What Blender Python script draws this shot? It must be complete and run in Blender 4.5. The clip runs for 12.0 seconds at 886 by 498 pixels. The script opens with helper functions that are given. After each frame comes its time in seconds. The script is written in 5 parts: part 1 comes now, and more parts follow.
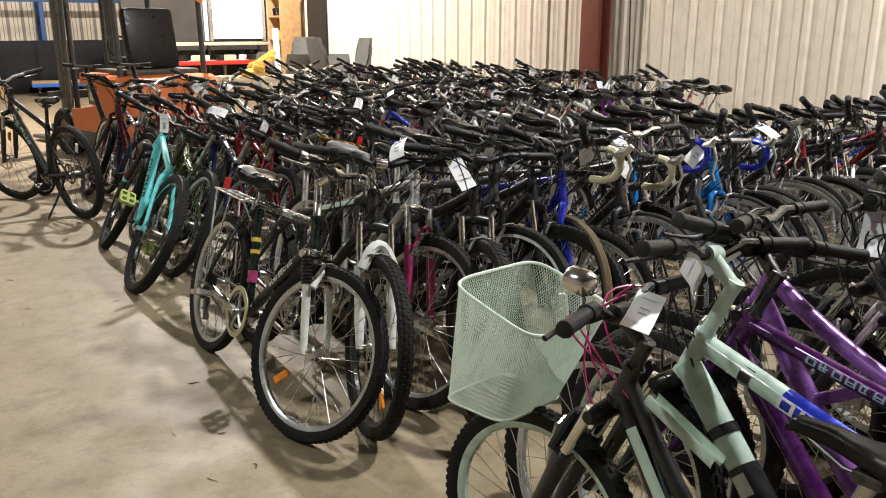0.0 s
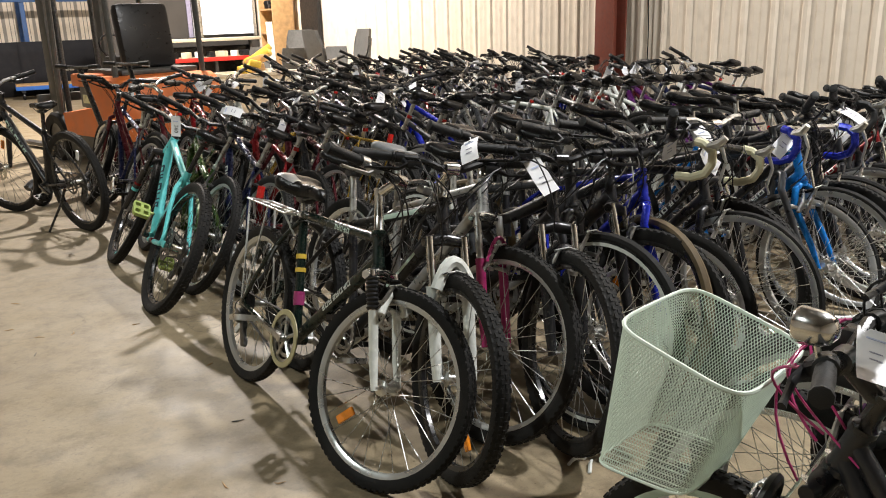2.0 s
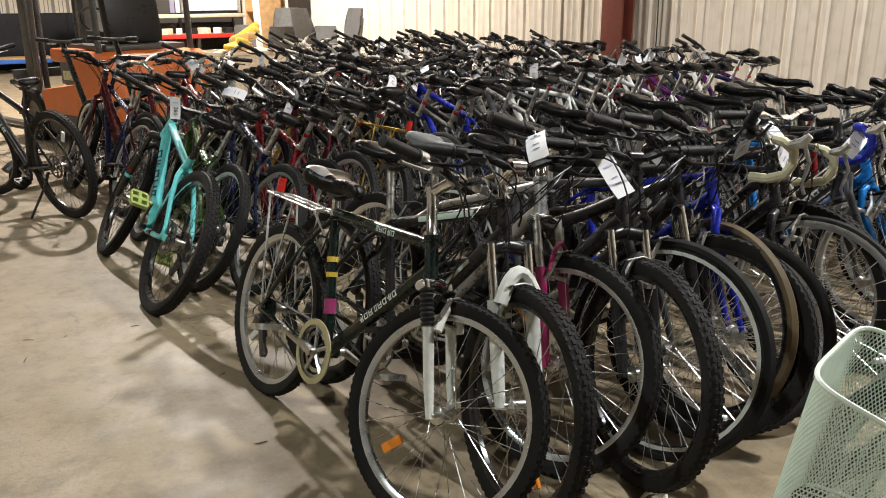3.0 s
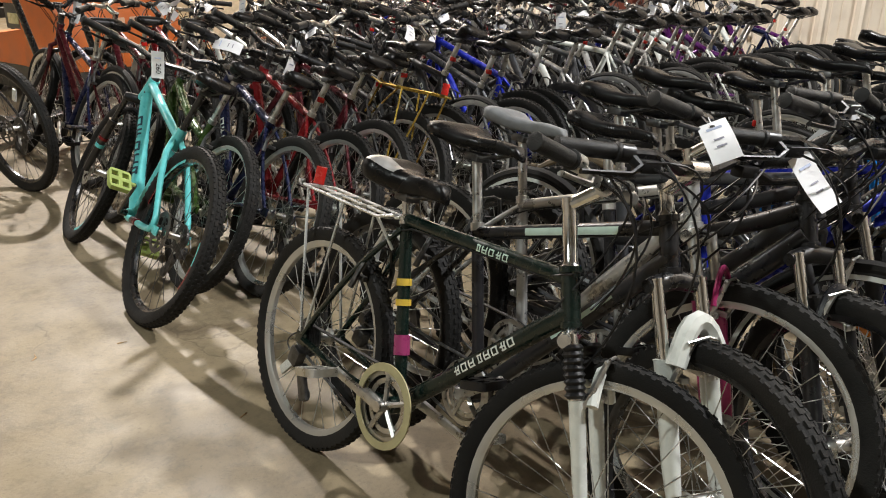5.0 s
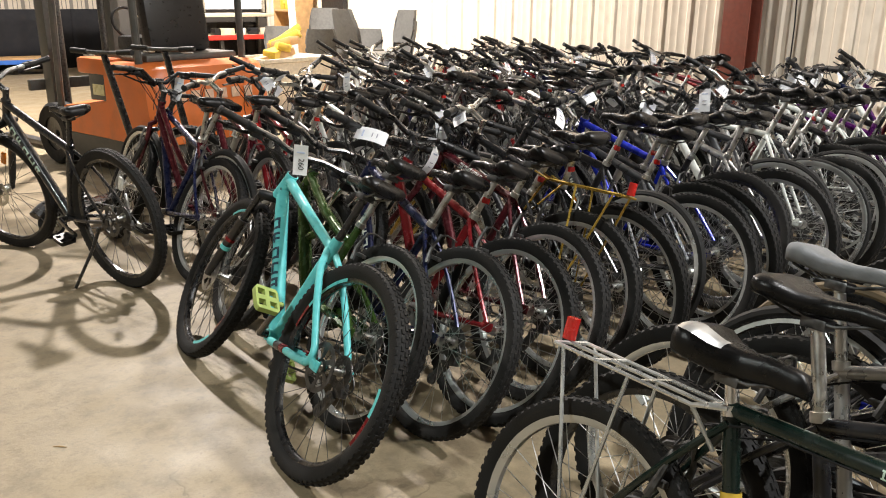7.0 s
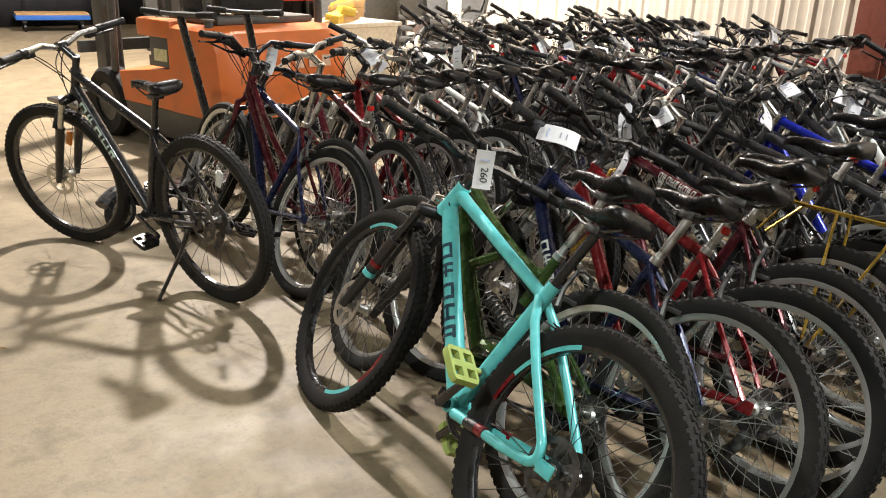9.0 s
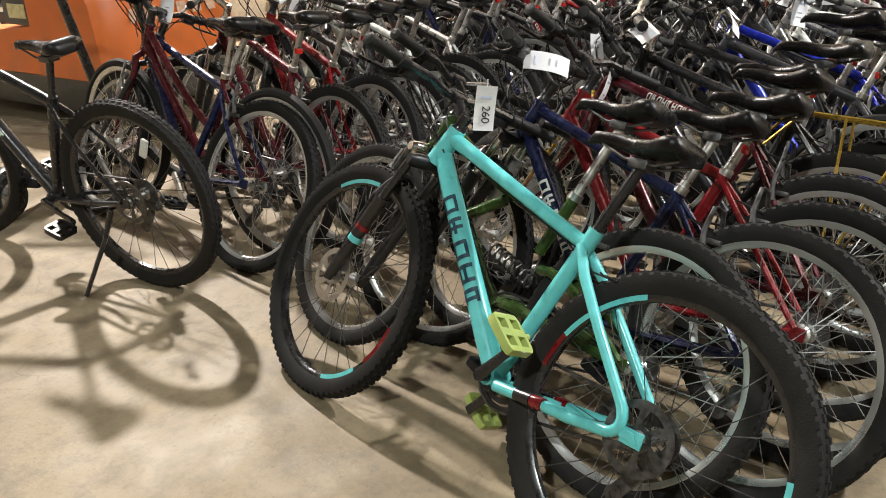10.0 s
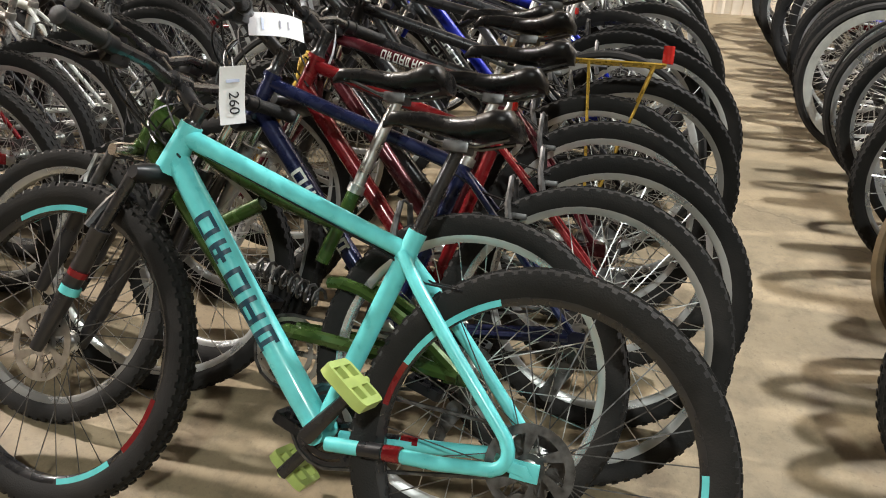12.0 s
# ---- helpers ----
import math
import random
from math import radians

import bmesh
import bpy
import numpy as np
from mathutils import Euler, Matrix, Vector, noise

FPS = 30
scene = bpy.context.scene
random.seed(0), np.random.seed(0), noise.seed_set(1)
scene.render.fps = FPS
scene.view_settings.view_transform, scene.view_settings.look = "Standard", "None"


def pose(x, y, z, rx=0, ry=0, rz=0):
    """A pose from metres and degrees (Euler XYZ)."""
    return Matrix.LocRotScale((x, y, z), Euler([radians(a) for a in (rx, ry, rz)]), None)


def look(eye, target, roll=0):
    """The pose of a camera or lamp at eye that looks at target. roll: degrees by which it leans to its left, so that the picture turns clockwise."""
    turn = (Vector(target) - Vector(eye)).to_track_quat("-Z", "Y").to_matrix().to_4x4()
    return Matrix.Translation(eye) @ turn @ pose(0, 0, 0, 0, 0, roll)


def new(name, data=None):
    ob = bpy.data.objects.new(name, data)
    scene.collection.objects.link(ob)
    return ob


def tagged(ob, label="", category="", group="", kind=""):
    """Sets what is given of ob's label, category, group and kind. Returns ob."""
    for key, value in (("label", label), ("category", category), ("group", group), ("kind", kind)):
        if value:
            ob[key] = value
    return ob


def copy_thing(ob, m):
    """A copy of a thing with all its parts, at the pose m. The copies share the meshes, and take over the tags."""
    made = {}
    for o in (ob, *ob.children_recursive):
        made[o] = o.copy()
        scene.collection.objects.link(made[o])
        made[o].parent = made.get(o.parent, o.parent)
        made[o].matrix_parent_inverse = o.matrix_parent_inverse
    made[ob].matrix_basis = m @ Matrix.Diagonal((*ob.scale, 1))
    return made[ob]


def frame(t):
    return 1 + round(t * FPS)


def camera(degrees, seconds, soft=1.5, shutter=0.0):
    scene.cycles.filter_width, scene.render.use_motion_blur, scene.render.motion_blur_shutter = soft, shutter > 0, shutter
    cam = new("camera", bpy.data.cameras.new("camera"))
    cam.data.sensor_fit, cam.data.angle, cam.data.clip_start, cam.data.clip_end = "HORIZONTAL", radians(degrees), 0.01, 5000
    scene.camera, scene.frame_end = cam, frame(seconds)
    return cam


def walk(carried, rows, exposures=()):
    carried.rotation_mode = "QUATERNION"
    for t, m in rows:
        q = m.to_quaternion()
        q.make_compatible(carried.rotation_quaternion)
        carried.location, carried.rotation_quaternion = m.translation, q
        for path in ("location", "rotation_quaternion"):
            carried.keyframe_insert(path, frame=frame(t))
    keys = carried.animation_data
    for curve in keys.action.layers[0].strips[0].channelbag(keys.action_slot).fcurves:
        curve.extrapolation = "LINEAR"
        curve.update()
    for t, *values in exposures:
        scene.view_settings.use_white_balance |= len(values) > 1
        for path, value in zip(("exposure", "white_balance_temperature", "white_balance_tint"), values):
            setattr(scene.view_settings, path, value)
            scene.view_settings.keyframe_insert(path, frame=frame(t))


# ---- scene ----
# x runs from the aisle to the long wall, y along the aisle, z up; the turquoise bicycle's rear wheel stands at the origin
cam = camera(57.9, 12.0, soft=1.0)
PATH = [
    (0, (-1.106, -4.357, 1.407), (0.016, -2.789, 0.874), 0.0),
    (0.5, (-1.147, -4.294, 1.397), (0.057, -2.793, 0.851), 1.2),
    (1, (-1.1, -4.171, 1.392), (0.126, -2.691, 0.839), 2.3),
    (1.5, (-1.065, -4.054, 1.394), (0.112, -2.533, 0.847), 1.3),
    (2, (-1.127, -3.875, 1.39), (0.014, -2.33, 0.834), -1.7),
    (2.5, (-1.178, -3.693, 1.393), (-0.011, -2.173, 0.821), -1.2),
    (2.7, (-1.156, -3.604, 1.381), (0.015, -2.09, 0.799), -0.5),
    (4.3, (-1.118, -2.979, 1.366), (0.154, -1.596, 0.682), -1.1),
    (4.5, (-1.1, -2.897, 1.36), (0.177, -1.526, 0.66), -0.4),
    (5, (-1.008, -2.697, 1.351), (0.235, -1.307, 0.63), 0.7),
    (5.5, (-1.024, -2.529, 1.364), (0.173, -1.091, 0.657), -0.3),
    (6, (-1.111, -2.307, 1.392), (0.111, -0.874, 0.72), -1.1),
    (6.5, (-1.124, -2.121, 1.395), (0.115, -0.688, 0.752), -0.1),
    (7, (-1.072, -1.904, 1.425), (0.139, -0.43, 0.823), 0.4),
    (7.2, (-1.05, -1.817, 1.413), (0.145, -0.326, 0.821), 0.2),
    (8.8, (-1.092, -1.054, 1.403), (0.104, 0.401, 0.73), 2.1),
    (9, (-1.082, -0.954, 1.399), (0.087, 0.519, 0.719), 2.0),
    (9.5, (-1.144, -0.733, 1.366), (0.074, 0.672, 0.629), 0.7),
    (10, (-1.164, -0.512, 1.349), (0.192, 0.705, 0.524), -1.1),
    (10.5, (-1.032, -0.318, 1.344), (0.391, 0.804, 0.497), -3.0),
    (11, (-0.927, -0.203, 1.33), (0.637, 0.651, 0.422), -1.2),
    (11.5, (-0.936, -0.1, 1.316), (0.711, 0.517, 0.364), -0.5),
    (12, (-0.979, -0.008, 1.322), (0.733, 0.39, 0.368), 1.1),
]
walk(cam, [(t, look(eye, target, roll)) for t, eye, target, roll in PATH],
     exposures=[(0.0, -0.12), (2.7, -0.17), (4.5, -0.12), (5.0, 0.05), (6.0, 0.15), (9.5, 0.2), (11.0, 0.44), (12.0, 0.42)])

# ---- light ----
world = bpy.data.worlds.new("World")
scene.world = world
world.use_nodes = True
world.node_tree.nodes["Background"].inputs[0].default_value = (0.9, 0.95, 1.0, 1)
world.node_tree.nodes["Background"].inputs[1].default_value = 0.24

LAMPS = [  # x, y, z, watts, colour: two warm, one neutral, one faintly green; fixtures unseen
    (2.6, 7.3, 6.0, 1500, (1.0, 0.92, 0.85)),
    (3.9, -3.9, 6.0, 700, (1.0, 1.0, 1.0)),
    # stands in for daylight from doors at the far end
    (-1.6, 11.6, 6.0, 240, (1.0, 0.95, 0.92)),
    # added fill for the aisle side of the bicycles, no known lamp there
    (-4.6, -1.0, 6.0, 300, (0.94, 1.0, 0.96)),
]

# ---- mesh tools ----


class Geo:
    """Collects vertices and faces of one part."""

    def __init__(self):
        self.v, self.f = [], []

    def loft(self, rings, closed=True, caps=True):
        base, n = len(self.v), len(rings[0])
        for ring in rings:
            self.v.extend(tuple(p) for p in ring)
        for i in range(len(rings) - 1):
            a, b = base + i * n, base + (i + 1) * n
            for j in range(n if closed else n - 1):
                k = (j + 1) % n
                self.f.append((a + j, a + k, b + k, b + j))
        if caps and closed:
            self.f.append(tuple(range(base + n - 1, base - 1, -1)))
            last = base + (len(rings) - 1) * n
            self.f.append(tuple(range(last, last + n)))
        return self

    def tube(self, pts, r, n=8, caps=True, flat=1.0):
        pts = [Vector(p) for p in pts]
        rs = r if isinstance(r, (list, tuple)) else [r] * len(pts)
        rings, ref = [], None
        for i, p in enumerate(pts):
            d = (pts[min(i + 1, len(pts) - 1)] - pts[max(i - 1, 0)]).normalized()
            if ref is None:
                ref = Vector((1, 0, 0)) if abs(d.x) < 0.8 else Vector((0, 0, 1))
            s = (ref - d * ref.dot(d)).normalized()
            ref = s
            q = d.cross(s)
            rings.append([p + (s * math.cos(2 * math.pi * j / n) * flat + q * math.sin(2 * math.pi * j / n)) * rs[i] for j in range(n)])
        return self.loft(rings, caps=caps)

    def lathe_x(self, cy, cz, profile, n=48, x0=0.0):
        """Turns a closed profile of (radius, side) about the axle, which runs along x."""
        base, m = len(self.v), len(profile)
        for i in range(n):
            c, s = math.cos(2 * math.pi * i / n), math.sin(2 * math.pi * i / n)
            for r, w in profile:
                self.v.append((x0 + w, cy + r * c, cz + r * s))
        for i in range(n):
            a, b = base + i * m, base + ((i + 1) % n) * m
            for j in range(m):
                k = (j + 1) % m
                self.f.append((a + j, b + j, b + k, a + k))
        return self

    def box(self, m, sx, sy, sz, c=0.0):
        """A box about the pose m, its edges cut by c."""
        base = len(self.v)
        hx, hy, hz = sx / 2, sy / 2, sz / 2
        if c <= 0:
            for x in (-hx, hx):
                for y in (-hy, hy):
                    for z in (-hz, hz):
                        self.v.append(tuple(m @ Vector((x, y, z))))
            for q in ((0, 1, 3, 2), (4, 6, 7, 5), (0, 4, 5, 1), (2, 3, 7, 6), (0, 2, 6, 4), (1, 5, 7, 3)):
                self.f.append(tuple(base + i for i in q))
            return self
        bm = bmesh.new()
        bmesh.ops.create_cube(bm, size=1.0, matrix=Matrix.Diagonal((sx, sy, sz, 1)))
        bmesh.ops.bevel(bm, geom=bm.edges[:], offset=min(c, hx * 0.9, hy * 0.9, hz * 0.9), segments=2, affect="EDGES", profile=0.6)
        self.add_bm(bm, m)
        return self

    def add_bm(self, bm, m=Matrix()):
        base = len(self.v)
        bm.verts.index_update()
        self.v.extend(tuple(m @ v.co) for v in bm.verts)
        self.f.extend(tuple(base + v.index for v in f.verts) for f in bm.faces)
        bm.free()
        return self

    def ball(self, p, r, seg=10, squash=(1, 1, 1)):
        bm = bmesh.new()
        bmesh.ops.create_uvsphere(bm, u_segments=seg, v_segments=max(5, seg // 2), radius=r, matrix=Matrix.Diagonal((*squash, 1)))
        return self.add_bm(bm, Matrix.Translation(p))

    def mesh(self, name, mats, sharp=38):
        me = bpy.data.meshes.new(name)
        me.from_pydata(self.v, [], self.f)
        for mt in mats if isinstance(mats, (list, tuple)) else [mats]:
            me.materials.append(mt)
        me.shade_smooth()
        me.set_sharp_from_angle(angle=radians(sharp))
        return me


def part(name, geo, material, parent=None, label="", kind="", sharp=38):
    ob = new(name, geo.mesh(name, material, sharp))
    if parent is not None:
        ob.parent = parent
    return tagged(ob, label=label, kind=kind)


def thing(name, label, category, group="", kind="", m=None):
    ob = new(name)
    ob.empty_display_size = 0.1
    if m is not None:
        ob.matrix_basis = m
    return tagged(ob, label, category, group, kind)


def bend(p0, p1, p2, n=8):
    a, b, c = Vector(p0), Vector(p1), Vector(p2)
    return [a * (1 - t) ** 2 + b * 2 * t * (1 - t) + c * t * t for t in (i / n for i in range(n + 1))]


# ---- materials ----


def material(name, colour, rough=0.5, metal=0.0, vary=0.15, scale=30.0, bump=0.0, bump_scale=200.0, coat=0.0, rvar=0.12, dirt=0.0, dirt_colour=(0.16, 0.13, 0.1), per_object=0.0, spec=0.5):
    mt = bpy.data.materials.new(name)
    mt.use_nodes = True
    nt = mt.node_tree
    nd, lk = nt.nodes, nt.links
    b = nd["Principled BSDF"]
    b.inputs["Roughness"].default_value, b.inputs["Metallic"].default_value = rough, metal
    b.inputs["Coat Weight"].default_value, b.inputs["Coat Roughness"].default_value = coat, 0.12
    b.inputs["Specular IOR Level"].default_value = spec
    co = nd.new("ShaderNodeTexCoord")
    nz = nd.new("ShaderNodeTexNoise")
    nz.inputs["Scale"].default_value, nz.inputs["Detail"].default_value = scale, 5
    lk.new(co.outputs["Object"], nz.inputs["Vector"])
    ramp = nd.new("ShaderNodeMapRange")
    ramp.inputs["From Min"].default_value, ramp.inputs["From Max"].default_value = 0.3, 0.7
    ramp.inputs["To Min"].default_value, ramp.inputs["To Max"].default_value = 1 - vary, 1 + vary
    lk.new(nz.outputs["Fac"], ramp.inputs["Value"])
    mul = nd.new("ShaderNodeMix")
    mul.data_type, mul.blend_type = "RGBA", "MULTIPLY"
    mul.inputs[0].default_value = 1.0
    mul.inputs[6].default_value = (*colour, 1)
    lk.new(ramp.outputs["Result"], mul.inputs[7])
    out = mul.outputs[2]
    if per_object > 0:
        info = nd.new("ShaderNodeObjectInfo")
        r2 = nd.new("ShaderNodeMapRange")
        r2.inputs["To Min"].default_value, r2.inputs["To Max"].default_value = 1 - per_object, 1 + per_object
        lk.new(info.outputs["Random"], r2.inputs["Value"])
        m2 = nd.new("ShaderNodeMix")
        m2.data_type, m2.blend_type = "RGBA", "MULTIPLY"
        m2.inputs[0].default_value = 1.0
        lk.new(out, m2.inputs[6])
        lk.new(r2.outputs["Result"], m2.inputs[7])
        out = m2.outputs[2]
    if dirt > 0:
        n2 = nd.new("ShaderNodeTexNoise")
        n2.inputs["Scale"].default_value, n2.inputs["Detail"].default_value = 7.0, 8
        lk.new(co.outputs["Object"], n2.inputs["Vector"])
        r3 = nd.new("ShaderNodeMapRange")
        r3.inputs["From Min"].default_value, r3.inputs["From Max"].default_value = 0.48, 0.72
        r3.inputs["To Max"].default_value = dirt
        lk.new(n2.outputs["Fac"], r3.inputs["Value"])
        m3 = nd.new("ShaderNodeMix")
        m3.data_type = "RGBA"
        lk.new(r3.outputs["Result"], m3.inputs[0])
        lk.new(out, m3.inputs[6])
        m3.inputs[7].default_value = (*dirt_colour, 1)
        out = m3.outputs[2]
    lk.new(out, b.inputs["Base Color"])
    rr = nd.new("ShaderNodeMapRange")
    rr.inputs["From Min"].default_value, rr.inputs["From Max"].default_value = 0.3, 0.7
    rr.inputs["To Min"].default_value, rr.inputs["To Max"].default_value = max(0.02, rough - rvar), min(1.0, rough + rvar)
    lk.new(nz.outputs["Fac"], rr.inputs["Value"])
    lk.new(rr.outputs["Result"], b.inputs["Roughness"])
    if bump > 0:
        n4 = nd.new("ShaderNodeTexNoise")
        n4.inputs["Scale"].default_value, n4.inputs["Detail"].default_value = bump_scale, 3
        lk.new(co.outputs["Object"], n4.inputs["Vector"])
        bp = nd.new("ShaderNodeBump")
        bp.inputs["Strength"].default_value, bp.inputs["Distance"].default_value = bump, 0.002
        lk.new(n4.outputs["Fac"], bp.inputs["Height"])
        lk.new(bp.outputs["Normal"], b.inputs["Normal"])
    return mt


RUBBER = material("tyre_rubber", (0.012, 0.0115, 0.011), 0.7, vary=0.35, scale=18, bump=0.5, bump_scale=260, dirt=0.3, dirt_colour=(0.035, 0.031, 0.026), spec=0.22, per_object=0.4)
GUM = material("gum_rubber", (0.11, 0.075, 0.035), 0.7, vary=0.3, scale=18, bump=0.4, dirt=0.3)
GRIP = material("grip_rubber", (0.008, 0.008, 0.008), 0.55, vary=0.3, bump=0.6, bump_scale=500, spec=0.4)
PLASTIC = material("black_plastic", (0.008, 0.008, 0.009), 0.36, vary=0.25, bump=0.15, spec=0.4)
LEATHER = material("saddle_vinyl", (0.007, 0.0066, 0.0066), 0.3, vary=0.3, scale=14, bump=0.25, bump_scale=420, per_object=0.3, dirt=0.1, dirt_colour=(0.014, 0.013, 0.012), spec=0.25)
GREYCLOTH = material("grey_saddle_cover", (0.16, 0.165, 0.17), 0.6, vary=0.2, bump=0.3)
ALLOY = material("brushed_alloy", (0.62, 0.62, 0.6), 0.34, 1.0, vary=0.2, scale=40, dirt=0.25, per_object=0.15)
RIMALLOY = material("rim_alloy", (0.56, 0.57, 0.56), 0.3, 0.75, vary=0.07, scale=9, dirt=0.07, dirt_colour=(0.12, 0.11, 0.1), per_object=0.25)
CHROME = material("chrome", (0.78, 0.78, 0.76), 0.14, 1.0, vary=0.1, rvar=0.08, dirt=0.12)
STEEL = material("dark_steel", (0.12, 0.12, 0.12), 0.42, 0.9, vary=0.4, scale=60, dirt=0.3, dirt_colour=(0.05, 0.035, 0.02))
SPOKE = material("spoke_steel", (0.58, 0.58, 0.57), 0.32, 1.0, vary=0.15)
BLACKPAINT = material("black_paint", (0.012, 0.012, 0.013), 0.28, vary=0.2, coat=0.4)
WHITEPAINT = material("white_paint", (0.74, 0.75, 0.72), 0.35, vary=0.08, coat=0.3, dirt=0.2)
PAPER = material("tag_paper", (0.82, 0.82, 0.84), 0.6, vary=0.05, bump=0.1, spec=0.3)
INK = material("tag_ink", (0.3, 0.3, 0.36), 0.6, vary=0.1)
NUMBERINK = material("black_number_ink", (0.015, 0.015, 0.02), 0.6, vary=0.1)
BLUEINK = material("tag_blue_ink", (0.45, 0.5, 0.66), 0.6, vary=0.1)
REDLENS = material("red_reflector", (0.5, 0.02, 0.015), 0.2, vary=0.15, coat=0.5)
AMBER = material("amber_reflector", (0.8, 0.25, 0.02), 0.25, vary=0.15, coat=0.4)
CLEARLENS = material("clear_reflector", (0.6, 0.62, 0.6), 0.2, vary=0.2, scale=300, coat=0.4)

PAINTS = {}


def paint(name, colour, rough=0.3, metal=0.0):
    if name not in PAINTS:
        PAINTS[name] = material(name + "_paint", colour, rough, metal, vary=0.1, coat=0.3, spec=0.4, dirt=0.1, dirt_colour=(0.06, 0.05, 0.04))
    return PAINTS[name]


TURQ = paint("turquoise", (0.13, 0.6, 0.61), 0.36)
BLACKS = paint("satin_black", (0.014, 0.014, 0.016), 0.33)
GREEN = paint("olive_green", (0.042, 0.085, 0.018), 0.25, 0.3)
DKGREEN = paint("dark_green", (0.004, 0.012, 0.009), 0.25)
BLUE = paint("royal_blue", (0.015, 0.03, 0.42), 0.25, 0.2)
SKY = paint("bright_blue", (0.01, 0.2, 0.62), 0.25, 0.2)
NAVY = paint("navy_blue", (0.009, 0.014, 0.055), 0.3, 0.3)
RED = paint("red", (0.19, 0.009, 0.012), 0.25, 0.2)
MAROON = paint("maroon", (0.09, 0.012, 0.018), 0.25, 0.3)
SILVER = paint("silver", (0.48, 0.48, 0.47), 0.32, 0.7)
GREY = paint("gunmetal", (0.075, 0.078, 0.085), 0.35, 0.5)
WHITE = paint("gloss_white", (0.68, 0.7, 0.66), 0.3)
PURPLE = paint("purple", (0.075, 0.008, 0.1), 0.28, 0.3)
LILAC = paint("lilac", (0.3, 0.12, 0.45), 0.3, 0.3)
PINK = paint("pink", (0.42, 0.03, 0.15), 0.35)
GOLD = paint("gold", (0.55, 0.36, 0.06), 0.3, 0.6)
ORANGE = paint("orange", (0.7, 0.14, 0.015), 0.35)
LIME = paint("lime", (0.4, 0.5, 0.14), 0.5)
MINT = paint("pale_mint", (0.5, 0.64, 0.56), 0.35)


def floor_material():
    mt = bpy.data.materials.new("concrete_floor")
    mt.use_nodes = True
    nt = mt.node_tree
    nd, lk = nt.nodes, nt.links
    b = nd["Principled BSDF"]
    co = nd.new("ShaderNodeTexCoord")

    def noise_at(scale, detail, rough=0.55):
        n = nd.new("ShaderNodeTexNoise")
        n.inputs["Scale"].default_value, n.inputs["Detail"].default_value, n.inputs["Roughness"].default_value = scale, detail, rough
        lk.new(co.outputs["Object"], n.inputs["Vector"])
        return n.outputs["Fac"]

    def ramp(val, lo, hi, a, c):
        r = nd.new("ShaderNodeMapRange")
        for key, x in (("From Min", lo), ("From Max", hi), ("To Min", a), ("To Max", c)):
            r.inputs[key].default_value = x
        lk.new(val, r.inputs["Value"])
        return r.outputs["Result"]

    def mix(fac, a, c, kind="MIX"):
        m = nd.new("ShaderNodeMix")
        m.data_type, m.blend_type = "RGBA", kind
        for sock, val in ((0, fac), (6, a), (7, c)):
            if isinstance(val, (tuple, float)):
                m.inputs[sock].default_value = val
            else:
                lk.new(val, m.inputs[sock])
        return m.outputs[2]

    base = mix(ramp(noise_at(0.9, 6), 0.3, 0.7, 0, 1), (0.22, 0.171, 0.105, 1), (0.31, 0.247, 0.158, 1))
    base = mix(ramp(noise_at(6.0, 8, 0.7), 0.48, 0.7, 0, 0.8), base, (0.14, 0.108, 0.066, 1))
    base = mix(ramp(noise_at(2.3, 9, 0.75), 0.6, 0.78, 0, 0.45), base, (0.37, 0.31, 0.23, 1))
    base = mix(ramp(noise_at(17.0, 9, 0.8), 0.49, 0.66, 0, 0.6), base, (0.15, 0.12, 0.08, 1))
    base = mix(ramp(noise_at(55.0, 4, 0.7), 0.6, 0.7, 0, 0.6), base, (0.12, 0.095, 0.065, 1))
    base = mix(ramp(noise_at(0.55, 10, 0.72), 0.52, 0.66, 0, 0.6), base, (0.17, 0.135, 0.082, 1))
    vor = nd.new("ShaderNodeTexVoronoi")
    vor.feature = "DISTANCE_TO_EDGE"
    vor.inputs["Scale"].default_value = 0.8
    warp = nd.new("ShaderNodeTexNoise")
    warp.inputs["Scale"].default_value, warp.inputs["Detail"].default_value = 3.0, 6
    lk.new(co.outputs["Object"], warp.inputs["Vector"])
    wm = nd.new("ShaderNodeVectorMath")
    wm.operation = "MULTIPLY_ADD"
    wm.inputs[1].default_value = (0.5, 0.5, 0.5)
    lk.new(warp.outputs["Color"], wm.inputs[0])
    lk.new(co.outputs["Object"], wm.inputs[2])
    lk.new(wm.outputs[0], vor.inputs["Vector"])
    crack = ramp(vor.outputs["Distance"], 0.0, 0.006, 1, 0)
    mask = ramp(noise_at(1.4, 3), 0.5, 0.6, 0, 0.55)
    cm = nd.new("ShaderNodeMath")
    cm.operation = "MULTIPLY"
    lk.new(crack, cm.inputs[0])
    lk.new(mask, cm.inputs[1])
    base = mix(cm.outputs[0], base, (0.09, 0.07, 0.045, 1))
    lk.new(base, b.inputs["Base Color"])
    lk.new(ramp(noise_at(4.0, 6), 0.3, 0.7, 0.42, 0.68), b.inputs["Roughness"])
    b.inputs["Specular IOR Level"].default_value = 0.35
    bp = nd.new("ShaderNodeBump")
    bp.inputs["Strength"].default_value, bp.inputs["Distance"].default_value = 0.4, 0.003
    lk.new(noise_at(60.0, 6, 0.7), bp.inputs["Height"])
    lk.new(bp.outputs["Normal"], b.inputs["Normal"])
    return mt


